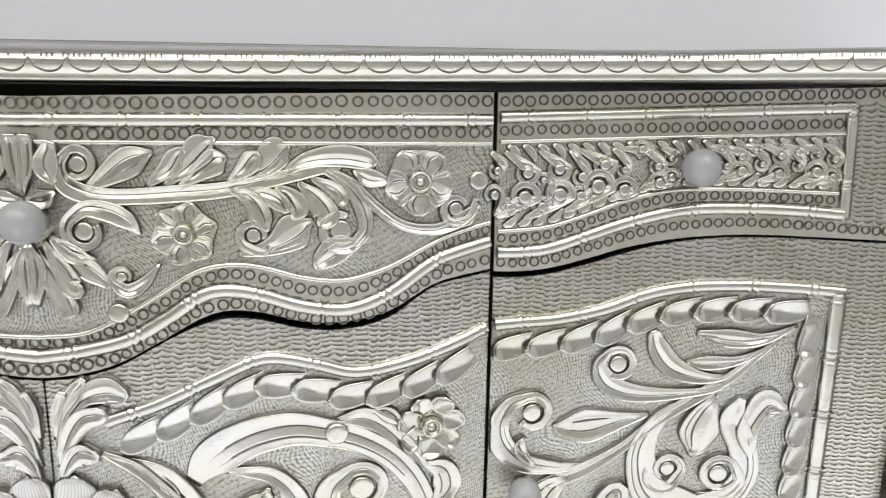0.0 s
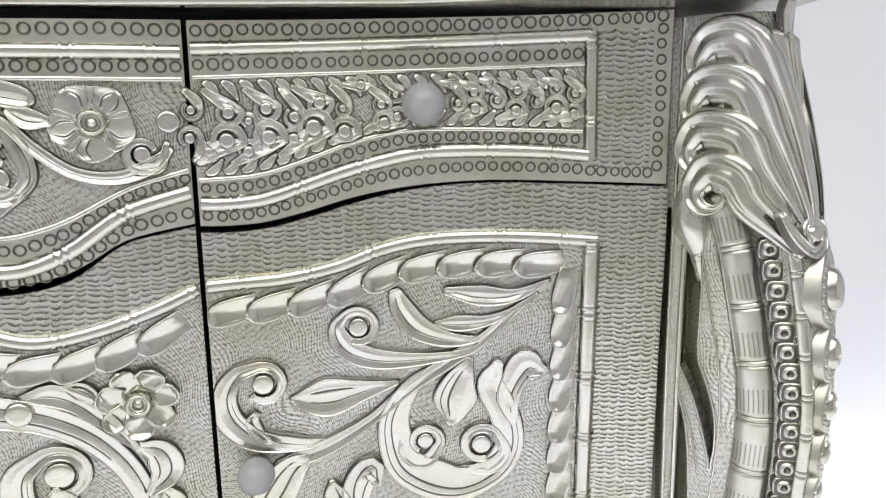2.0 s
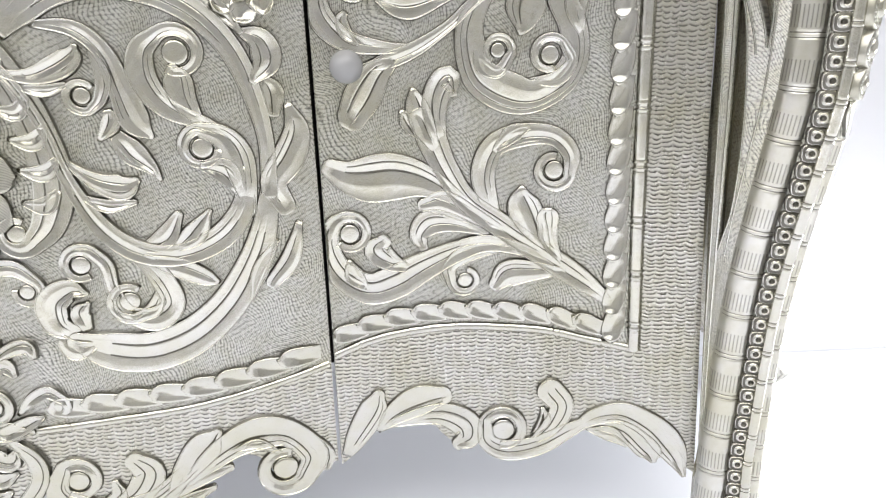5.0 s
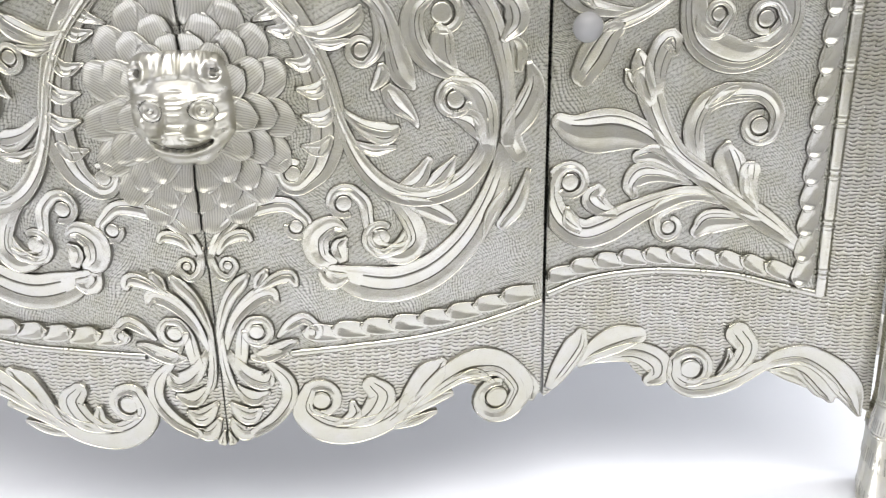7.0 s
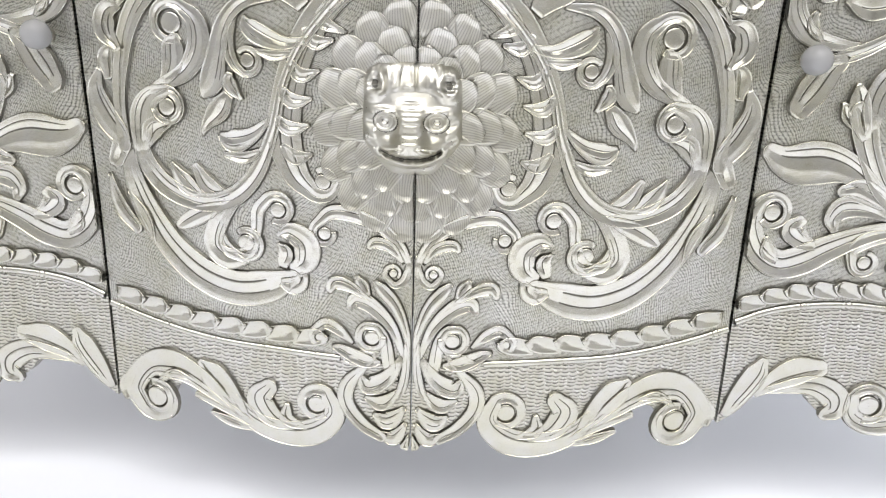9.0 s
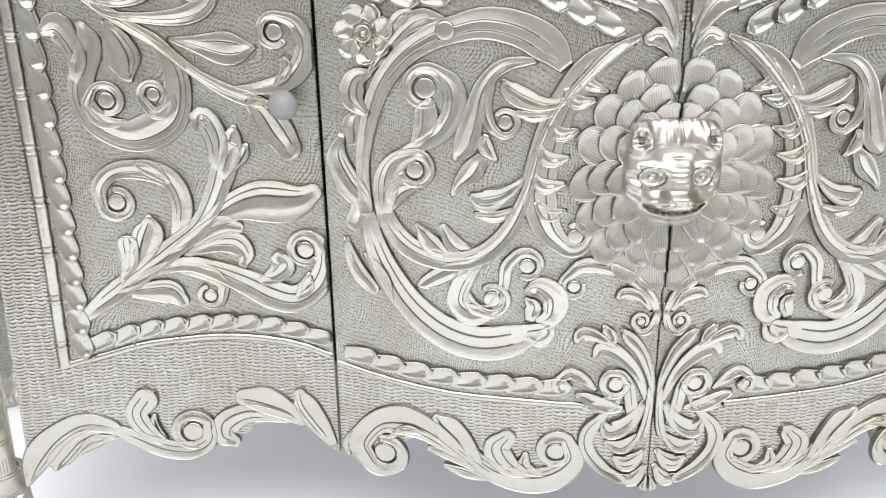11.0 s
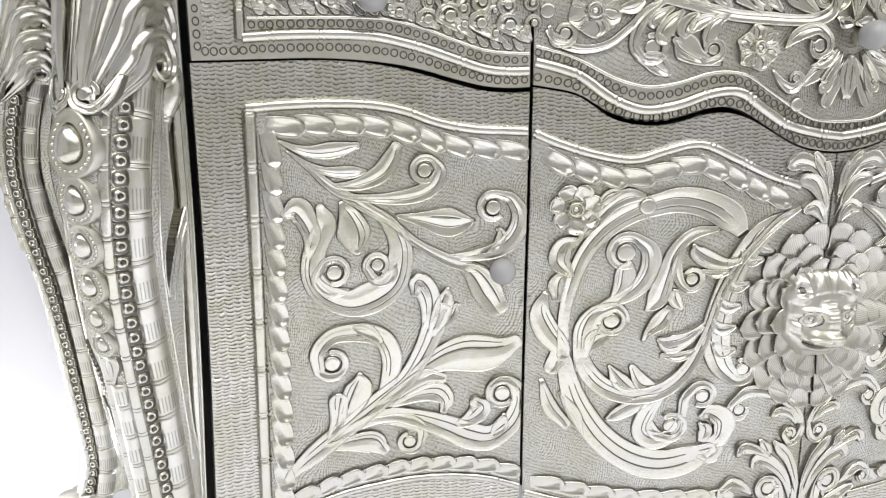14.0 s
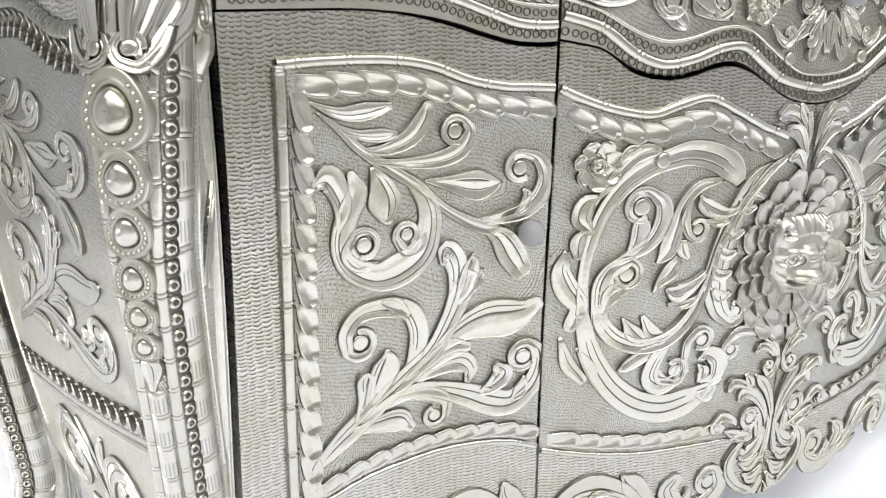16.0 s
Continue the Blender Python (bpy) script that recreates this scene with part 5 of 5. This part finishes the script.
# ---- legs ----
LEG_TIP = curve([(-.02, .103), (.0, .103), (.08, .099), (.15, .099), (.30, .110), (.37, .1165), (.45, .1265), (.50, .133), (.57, .1385), (.62, .1385), (.66, .136), (.72, .129), (.79, .110), (.84, .097), (.875, .091), (.90, .091)])


def knee(z):
    """How far the rods draw back from the nose towards the knee."""
    return 0.012 * smooth01((z - 0.60) / 0.14)


def spread(z):
    """How much wider the leg grows towards its knee."""
    return 1 + 0.62 * smooth01((z - 0.48) / 0.26)


# how the legs sweep back below their knees, the left front one and the right
SWING_X = curve([(-.02, -.006), (.0, -.006), (.25, -.006), (.35, -.0045), (.40, -.003), (.45, -.001), (.50, .001), (.55, .0012), (.64, .0015), (.70, 0), (1, 0)])
SWING_RIGHT = curve([(-.02, .011), (.0, .011), (.1, .012), (.2, .015), (.25, .017), (.30, .018), (.35, .015), (.40, .010), (.45, .005), (.50, .001), (.55, 0), (1, 0)])
SWING_Y = curve([(-.02, .046), (.0, .046), (.1, .049), (.2, .050), (.25, .0495), (.30, .048), (.35, .0447), (.40, .040), (.45, .034), (.50, .0275), (.55, .0215), (.60, .0145), (.64, .006), (.68, .001), (.72, 0), (1, 0)])


class Leg:
    """A corner leg seen as n (out along its diagonal), s (across it) and height."""
    def __init__(self, origin, degrees):
        a = radians(degrees)
        self.side = 1 if origin[0] > 0 else -1
        self.front = origin[1] < 0.1
        self.o, self.d, self.e = origin, (math.cos(a), math.sin(a)), (-math.sin(a), math.cos(a))

    def xyz(self, n, s, z):
        lean = (FLARE(z) + 0.010) * (1 - smooth01(n / 0.06)) if self.front else 0.0
        back = max(min(1, max(0, n) / 0.085), smooth01((0.14 - z) / 0.05))
        if not self.front:
            back = min(1, max(0, n) / 0.085) * smooth01((z - 0.06) / 0.10)
            sx, sy = -self.side * min(0.021, 0.65 * SWING_Y(z)), 0.0
        else:
            sx, sy = (0.0, SWING_RIGHT(z)) if self.side > 0 else (SWING_X(z), SWING_Y(z))
        return (self.side * lean + self.o[0] + self.d[0] * n + self.e[0] * s + back * sx, self.o[1] + self.d[1] * n + self.e[1] * s + back * sy, z)


INNER, OUTER = {1: 0.024, -1: 0.003}, {1: 0.036, -1: 0.017}


class LegFlank:
    """One face of the leg: u runs out along the diagonal, v is height."""
    def __init__(self, leg, hand, base=0.0):
        self.leg, self.hand, self.base, self.flip = leg, hand, base, hand > 0

    def at(self, u, v, h):
        tip = 1 - 0.70 * smooth01((u - 0.075) / 0.05) * smooth01((v - 0.70) / 0.05)
        return self.leg.xyz(u, self.hand * (tip * (0.0165 + 0.0035 * min(1, max(0, u) / 0.07)) * (1 + 0.7 * (spread(v) - 1) * min(1, max(0, u) / 0.07)) + self.base + h), v)


class LegNose:
    """The leg's outer ridge: u runs across it, v is height."""
    def __init__(self, leg, bow=1.0):
        self.leg, self.flip, self.bow = leg, True, bow

    def at(self, u, v, h):
        return self.leg.xyz(LEG_TIP(v) - self.bow * (0.25 * abs(u) / spread(v) + 12 * u * u / spread(v)) + h, u, v)


def sweep(name, leg, rows, ring, mat, parent, label=""):
    """A body through cross-sections: ring(z) gives (n, s) points."""
    verts, uvs = [], []
    for z in rows:
        pts = ring(z) if name == "leg" else [(n, s * spread(z)) for n, s in ring(z)]
        run = np.concatenate(([0], np.cumsum(np.linalg.norm(np.diff(np.array(pts), axis=0), axis=1))))
        for (n, s), k in zip(pts, run):
            verts.append(leg.xyz(n, s, z))
            uvs.append((k, z))
    m = len(pts)
    faces = grid_faces(len(rows), m, True)
    faces += [tuple(range(m - 1, -1, -1)), tuple((len(rows) - 1) * m + i for i in range(m))]
    ob = mesh_object(name, verts, faces, mat, parent, label, uvs)
    for f in ob.data.polygons[-2:]:
        f.use_smooth = False
    return ob


def rod(name, leg, path, r, mat, parent, gap=0.043, rings=True, m=14, radii=None):
    """A round rod along (n, s, z) places, with pairs of engraved rings."""
    p = np.array([leg.xyz(*q) for q in spline(path, 6)])
    run = np.concatenate(([0], np.cumsum(np.linalg.norm(np.diff(p, axis=0), axis=1))))
    notch = ((0.0, 1.0), (0.0005, 0.95), (0.0011, 0.95), (0.0016, 1.012), (0.0040, 1.012), (0.0045, 0.95), (0.0051, 0.95), (0.0056, 1.0), (0.0075, 1.0))
    if rings:
        steps = [(g * gap + q, k) for g in range(int(run[-1] / gap) + 1) for q, k in notch + tuple((0.0075 + (gap - 0.0095) * i / 3, 1.0) for i in (1, 2, 3))]
        steps = [q for q in steps if q[0] < run[-1] - 0.001] + [(run[-1], 1.0)]
    else:
        steps = [(q, 1.0) for q in np.linspace(0, run[-1], max(4, round(run[-1] / 0.003)))]
    at = np.array([q for q, k in steps])
    pts = np.stack([np.interp(at, run, p[:, i]) for i in range(3)], axis=1)
    tan = np.stack([np.interp(at + 0.004, run, p[:, i]) - np.interp(at - 0.004, run, p[:, i]) for i in range(3)], axis=1)
    tan /= np.linalg.norm(tan, axis=1)[:, None]
    side = np.cross(tan, np.array((leg.e[0], leg.e[1], 0.0)))
    side /= np.linalg.norm(side, axis=1)[:, None]
    up = np.cross(side, tan)
    verts, uvs = [], []
    for i, (q, k) in enumerate(steps):
        if radii:
            r = float(np.interp(i / (len(pts) - 1), np.linspace(0, 1, len(radii)), radii))
        for j in range(m):
            a = 2 * math.pi * j / m
            verts.append(pts[i] + r * k * (math.cos(a) * side[i] + math.sin(a) * up[i]))
            uvs.append((q * 0.043 / gap, r * a))
    faces = grid_faces(len(pts), m, True)
    faces += [tuple(range(m - 1, -1, -1)), tuple((len(pts) - 1) * m + i for i in range(m))]
    ob = mesh_object(name, verts, faces, mat, parent, uvs=uvs)
    ob.data.materials.append(OXIDE_SHADE)
    for f in ob.data.polygons[:-2]:
        i = f.index // m
        if steps[i][1] < 1 and steps[i + 1][1] < 1:
            f.material_index = 1
    return ob


BEAD = bpy.data.meshes.new("bead")
_rings = [(0.0078, -0.004, 1), (0.0078, 0.0018, 1), (0.0069, 0.0030, 1), (0.0048, 0.0031, 0.6), (0.0046, 0.0042, 0), (0.0037, 0.0049, 0), (0.0026, 0.0047, 0), (0.0021, 0.0024, 0), (0.0004, 0.0022, 0)]
_round = [2 * math.pi * k / 16 for k in range(16)]
BEAD.from_pydata([(h, r * math.cos(a) * (1 + 0.20 * q * math.sin(2 * a) ** 2), r * math.sin(a) * (1 + 0.20 * q * math.sin(2 * a) ** 2)) for r, h, q in _rings for a in _round], [], grid_faces(len(_rings), 16, True))
BEAD.polygons.foreach_set("use_smooth", [True] * len(BEAD.polygons))
BEAD.materials.append(POLISHED)
BEAD.materials.append(OXIDE_SHADE)
# bead sides, groove and hole are coloured dark to stand for shade
BEAD.polygons.foreach_set("material_index", [1 if f // 16 in (0, 2, 6, 7) else 0 for f in range(len(BEAD.polygons))])


# edges of the leg's piercings: lower slit, strut, upper slit
SLIT = curve([(.352, .036), (.36, .0365), (.375, .042), (.40, .0500), (.45, .0530), (.50, .0520), (.55, .0490), (.57, .0465), (.59, .0420), (.606, .0360), (.65, .036)])
STRUT = curve([(.50, .0675), (.548, .0675), (.56, .0660), (.58, .0605), (.60, .0535), (.615, .0460), (.628, .0380), (.636, .0355), (.70, .0355)])
JAMB = curve([(.50, .0675), (.548, .0675), (.56, .0690), (.58, .0695), (.60, .0670), (.62, .0600), (.635, .0535), (.65, .0520), (.70, .0520), (.76, .0490)])


def ribbon(panel, heights, left, right, high, name, mat, drop=0.012):
    """A plate between two edges that change with the height."""
    surf, parent = panel
    verts, uvs = [], []
    for z in heights:
        a, b = left(z), right(z)
        for u, h in [(a, -drop)] + [(a + (b - a) * k / 4, high) for k in range(5)] + [(b, -drop)]:
            verts.append(surf.at(u, z, h))
            uvs.append((u, z))
    ob = mesh_object(name, verts, grid_faces(len(heights), 7, flip=surf.flip), mat, parent, uvs=uvs, smooth=False)
    return ob


def jewel(nose, parent, z, half, wide):
    """A drop-shaped cabochon in a beaded collar."""
    def drop(k, a):
        w = math.sin(a)
        return (k * wide * w * (1 + 0.22 * math.cos(a)) / 1.0, z - k * half * math.cos(a) * 1.0)
    verts, faces, uvs = [], [], []
    m = 20
    prof = [(0.62, -0.1), (0.60, 0.35), (0.50, 0.75), (0.32, 0.95), (0.02, 1.02)]
    for k, h in prof:
        for j in range(m):
            u, v = drop(k, 2 * math.pi * j / m)
            verts.append(nose.at(u, v, 0.0025 + h * wide * 0.45))
            uvs.append((u, v))
    mesh_object("cabochon", verts, grid_faces(len(prof), m, True), POLISHED, parent, "polished drop cabochon", uvs)
    verts, uvs = [], []
    prof = [(1.14, -1.6), (1.12, 0.55), (1.06, 0.80), (0.98, 0.60), (0.78, 0.60), (0.70, 0.80), (0.64, 0.55), (0.61, -0.1)]
    for k, h in prof:
        for j in range(2 * m):
            u, v = drop(k, math.pi * j / m)
            verts.append(nose.at(u, v, 0.0005 + h * 0.006))
            uvs.append((u, v))
    mesh_object("collar", verts, grid_faces(len(prof), 2 * m, True), SATIN, parent, uvs=uvs)
    verts, faces, uvs = [], [], []
    for j in range(19):
        u, v = drop(0.88, -2.3 + 4.6 * j / 18)
        first = len(verts)
        for k, h in ((1, 0), (0.7, 0.7), (0.05, 1)):
            for i in range(7):
                a = 2 * math.pi * i / 7
                verts.append(nose.at(u + 0.0022 * k * math.cos(a), v + 0.0022 * k * math.sin(a), 0.0035 + 0.0022 * h))
                uvs.append((0, 0))
        faces += [tuple(first + i for i in f) for f in grid_faces(3, 7, True)]
    mesh_object("pearl_border", verts, faces, POLISHED, parent, uvs=uvs)["kind"] = "stuff"


def leg(origin, degrees):
    L = Leg(origin, degrees)
    zs = list(np.linspace(0.086, 0.893, 50))
    # inner post and the web behind the piercings
    n0, n1 = INNER[L.side] - 0.004, OUTER[L.side] - 0.002
    post = sweep("leg", L, zs, lambda z: [(n0, -0.010), (n0 + 0.006, -0.0155), (n1 - 0.001, -0.0150), (n1, -0.012), (n1, 0.012), (n1 - 0.001, 0.0150), (n0 + 0.006, 0.0155), (n0, 0.010)], HATCHED, sideboard,
                 "tall silver corner leg with jewels, beads and paw foot")
    sweep("web", L, zs, lambda z: [(0.010, -0.002), (LEG_TIP(z) - 0.03, -0.002), (LEG_TIP(z) - 0.03, 0.002), (0.010, 0.002)], TARNISHED, post)
    # outer core, rounded at the nose
    zc = list(np.linspace(0.06, 0.885, 60))
    sweep("core", L, zc, lambda z: [(LEG_TIP(z) - 0.042, -0.014), (LEG_TIP(z) - 0.020, -0.0165), (LEG_TIP(z) - 0.007, -0.012), (LEG_TIP(z) - 0.001, -0.005), (LEG_TIP(z), 0.0),
                                      (LEG_TIP(z) - 0.001, 0.005), (LEG_TIP(z) - 0.007, 0.012), (LEG_TIP(z) - 0.020, 0.0165), (LEG_TIP(z) - 0.042, 0.014)], STIPPLED, post)
    # solid head behind the acanthus
    zh = list(np.linspace(0.752, 0.893, 14))
    sweep("head", L, zh, lambda z: [(-0.006, -0.0075), (LEG_TIP(z) - 0.038, -0.0170), (LEG_TIP(z) - 0.014, -0.0120), (LEG_TIP(z) - 0.003, -0.006), (LEG_TIP(z), 0.0),
                                      (LEG_TIP(z) - 0.003, 0.006), (LEG_TIP(z) - 0.014, 0.0120), (LEG_TIP(z) - 0.038, 0.0170), (-0.006, 0.0075)], HATCHED, post)
    nose = LegNose(L)
    for hand in (-1, 1):
        zz = np.linspace(0.086, 0.766, 14)
        rod("bamboo_rod", L, [(LEG_TIP(z) - 0.0425 - knee(z), hand * 0.0085 * spread(z), z) for z in zz], 0.0178, TICKED, post)
        rod("bamboo_rod", L, [(LEG_TIP(z) - 0.0075 - 0.6 * knee(z), hand * 0.0128 * spread(z), z) for z in zz], 0.0056, POLISHED, post, 0.030, m=10)
        # pierced frame: outer strip, crossing strut, bud
        flank = LegFlank(L, hand)
        fp = (flank, post)
        inner, outer = INNER[L.side], OUTER[L.side]
        stretch = (0.070 - outer) / 0.034
        fillet(fp, [(LEG_TIP(z) - 0.0510 - knee(z), z) for z in np.linspace(0.09, 0.75, 40)], 0.004, 0.0015, "frame_edge", POLISHED, 0.012)
        # two slits, parted by a strut that curves from the post to the frame
        def off_post(u):
            return 0.070 - (0.070 - u) * stretch

        def rim(z):
            return LEG_TIP(z) - 0.0515 - knee(z)

        low, mid = np.linspace(0.352, 0.606, 30), np.linspace(0.548, 0.634, 18)
        plate = ribbon(fp, low, lambda z: off_post(SLIT(z)), lambda z: off_post(STRUT(z)) if z > 0.548 else rim(z), -0.0004, "frame_plate", HATCHED)
        ribbon((flank, plate), np.linspace(0.604, 0.634, 8), lambda z: outer, lambda z: off_post(STRUT(z)), -0.0004, "strut", HATCHED)
        ribbon(fp, np.linspace(0.546, 0.752, 24), lambda z: off_post(JAMB(z)), rim, -0.0004, "frame_plate", HATCHED)
        for name, path in (("slit_edge", [(off_post(SLIT(z)) + 0.0010, z) for z in low]), ("strut_edge", [(off_post(STRUT(z)) - 0.0010, z) for z in mid]),
                           ("strut_edge", [(off_post(STRUT(z)) - 0.0095, z - 0.006) for z in mid]),
                           ("jamb_edge", [(off_post(JAMB(z)) + 0.0010, z) for z in np.linspace(0.548, 0.75, 30)]), ("frame_line", [(max(rim(z) - 0.0145, off_post(SLIT(z)) if z < 0.6 else 0), z) for z in np.linspace(0.36, 0.75, 40)])):
            fillet((flank, plate), path, 0.0017, 0.0010, name, POLISHED, 0.003)
        ribbon(fp, np.linspace(0.744, 0.892, 12), lambda z: inner, lambda z: 0.056, -0.0002, "post_head", HATCHED)
        fillet(fp, line((outer - 0.001 + inner) / 2, 0.088, (outer - 0.001 + inner) / 2, 0.75), outer - 0.001 - inner, 0.0012, "post_strip", HATCHED, 0.012)
        fillet(fp, line(outer, 0.088, outer, 0.75), 0.003, 0.0022, "post_edge", POLISHED, 0.012)
        fillet(fp, line(inner + 0.002, 0.088, inner + 0.002, 0.892), 0.003, 0.0022, "post_edge", POLISHED, 0.012)
        fillet(fp, line((outer + 0.050) / 2, 0.088, (outer + 0.050) / 2, 0.368), 0.074 - outer, 0.0003, "frame_foot", HATCHED, 0.012)
        shy = (0.036 - outer) * 0.45
        rod("bud", L, [(0.052 - shy, hand * 0.017, 0.698), (0.047 - shy, hand * 0.019, 0.721), (0.041 - shy, hand * 0.021, 0.741), (0.037 - shy, hand * 0.022, 0.757), (0.036 - shy, hand * 0.022, 0.770)],
            0.005, POLISHED, post, rings=False, m=14, radii=(0.0050, 0.0062, 0.0070, 0.0112, 0.0140, 0.0138, 0.0110, 0.0040))
        rod("bud_ring", L, [(0.0490 - shy, hand * 0.0185, 0.715), (0.0478 - shy, hand * 0.0190, 0.720)], 0.0078, POLISHED, post, rings=False, m=12)
        # beads
        path = even([(LEG_TIP(z) - 0.0165 - knee(z), z) for z in np.linspace(0.086, 0.730, 60)], 0.0150)
        for n, z in path:
            b = new("bead", BEAD)
            b.parent = post
            out = Vector((L.d[0] * 0.55 + hand * L.e[0], L.d[1] * 0.55 + hand * L.e[1], 0)).normalized()
            b.matrix_basis = Matrix.Translation(L.xyz(n, hand * 0.0165 * spread(z), z)) @ out.to_track_quat("X", "Z").to_matrix().to_4x4()
        # four lapping acanthus lobes that spring from the volute
        for k, (zt, nt) in enumerate(((0.868, 0.040), (0.838, 0.038), (0.806, 0.037), (0.777, 0.046))):
            z0 = 0.727 + 0.004 * (3 - k)
            rise = zt - z0
            pts = [(0.121, z0), (0.112 - 0.002 * k, z0 + rise * 0.30), (0.094 - 0.003 * k, z0 + rise * 0.70), (0.074, zt + 0.002), (nt + 0.010, zt + 0.006), (nt, zt - 0.005)]
            stroke((LegFlank(L, hand, 0.0022 * k), post), pts, (9, 15, 22, 27, 27, 20), 9.5, curl=(nt + 0.012, zt - 0.010), name="acanthus_lobe", full=1)
        stroke((nose, post), [(hand * 0.006, 0.890), (hand * 0.010, 0.84), (hand * 0.012, 0.79), (hand * 0.012, 0.752)], (6, 7, 7, 5), 5, name="rib")
        leaf((nose, post), [(hand * 0.036, 0.757), (hand * 0.030, 0.740), (hand * 0.019, 0.7295), (hand * 0.0075, 0.7325)], (4, 8, 9, 8), 10.5, curl=(hand * 0.0125, 0.7420), name="volute")
    stroke((nose, post), [(0, 0.745), (0, 0.80), (0, 0.86), (0, 0.893)], (6, 8, 10, 18), 6, name="rib")
    stroke((nose, post), [(0, 0.825), (0, 0.845), (0, 0.866), (0, 0.880)], (5, 9, 17, 22), 9, name="corner_leaf", full=1)
    for z, half, wide in ((0.702, 0.0262, 0.0215), (0.655, 0.0200, 0.0170), (0.615, 0.0185, 0.0150), (0.578, 0.0165, 0.0130), (0.546, 0.0140, 0.0112), (0.519, 0.0120, 0.0098)):
        jewel(LegNose(L, 0.35), post, z, half, wide)
    stroke((nose, post), [(0, 0.505), (0, 0.494), (0, 0.478)], (10, 12, 4), 4, name="leaf")
    rod("bamboo_rod", L, [(LEG_TIP(z) - 0.006, 0, z) for z in (0.09, 0.2, 0.3, 0.4, 0.475)], 0.0085, TICKED, post, 0.036)
    # paw foot: five fluted toes that sweep out from the ankle
    heights = [0.092, 0.088, 0.080, 0.070, 0.062, 0.060, 0.057, 0.054, 0.051, 0.046, 0.040, 0.034, 0.028, 0.022, 0.019, 0.016, 0.012, 0.007, 0.003, 0.0]
    reach = curve([(-0.01, 0.070), (0.0, 0.076), (0.012, 0.090), (0.025, 0.092), (0.04, 0.078), (0.055, 0.066), (0.07, 0.056), (0.085, 0.050), (0.10, 0.049)])
    verts, uvs, m = [], [], 60
    for z in heights:
        band = 1.035 if z in (0.060, 0.054, 0.019) else 1.0
        for k in range(m):
            a = -math.pi + 2 * math.pi * k / m
            front = smooth01((math.radians(125) - abs(a)) / 0.5)
            toe = abs(math.sin(2.5 * a + math.pi / 2)) ** 0.7
            r = (reach(z) * (0.5 + 0.5 * math.cos(a)) + 0.034 * (0.5 - 0.5 * math.cos(a))) * band
            r *= 1 - front * (0.22 + 2.0 * max(0, 0.06 - z)) * (1 - toe)
            verts.append(L.xyz((0.046 if L.front else 0.078) + r * math.cos(a), r * math.sin(a) * (0.62 + 1.2 * max(0, 0.09 - z)), z))
            uvs.append((z, a * 0.03))
    faces = grid_faces(len(heights), m, True, flip=True) + [tuple(range(m)), tuple((len(heights) - 1) * m + k for k in range(m - 1, -1, -1))]
    mesh_object("paw", verts, faces, TICKED, post, "cast silver paw foot with fluted toes", uvs)
    return post


leg((0.712, -0.0056), -45)
leg((-0.722, -0.0077), -120)
leg((0.900, 0.415), -10)
leg((-0.900, 0.415), -170)
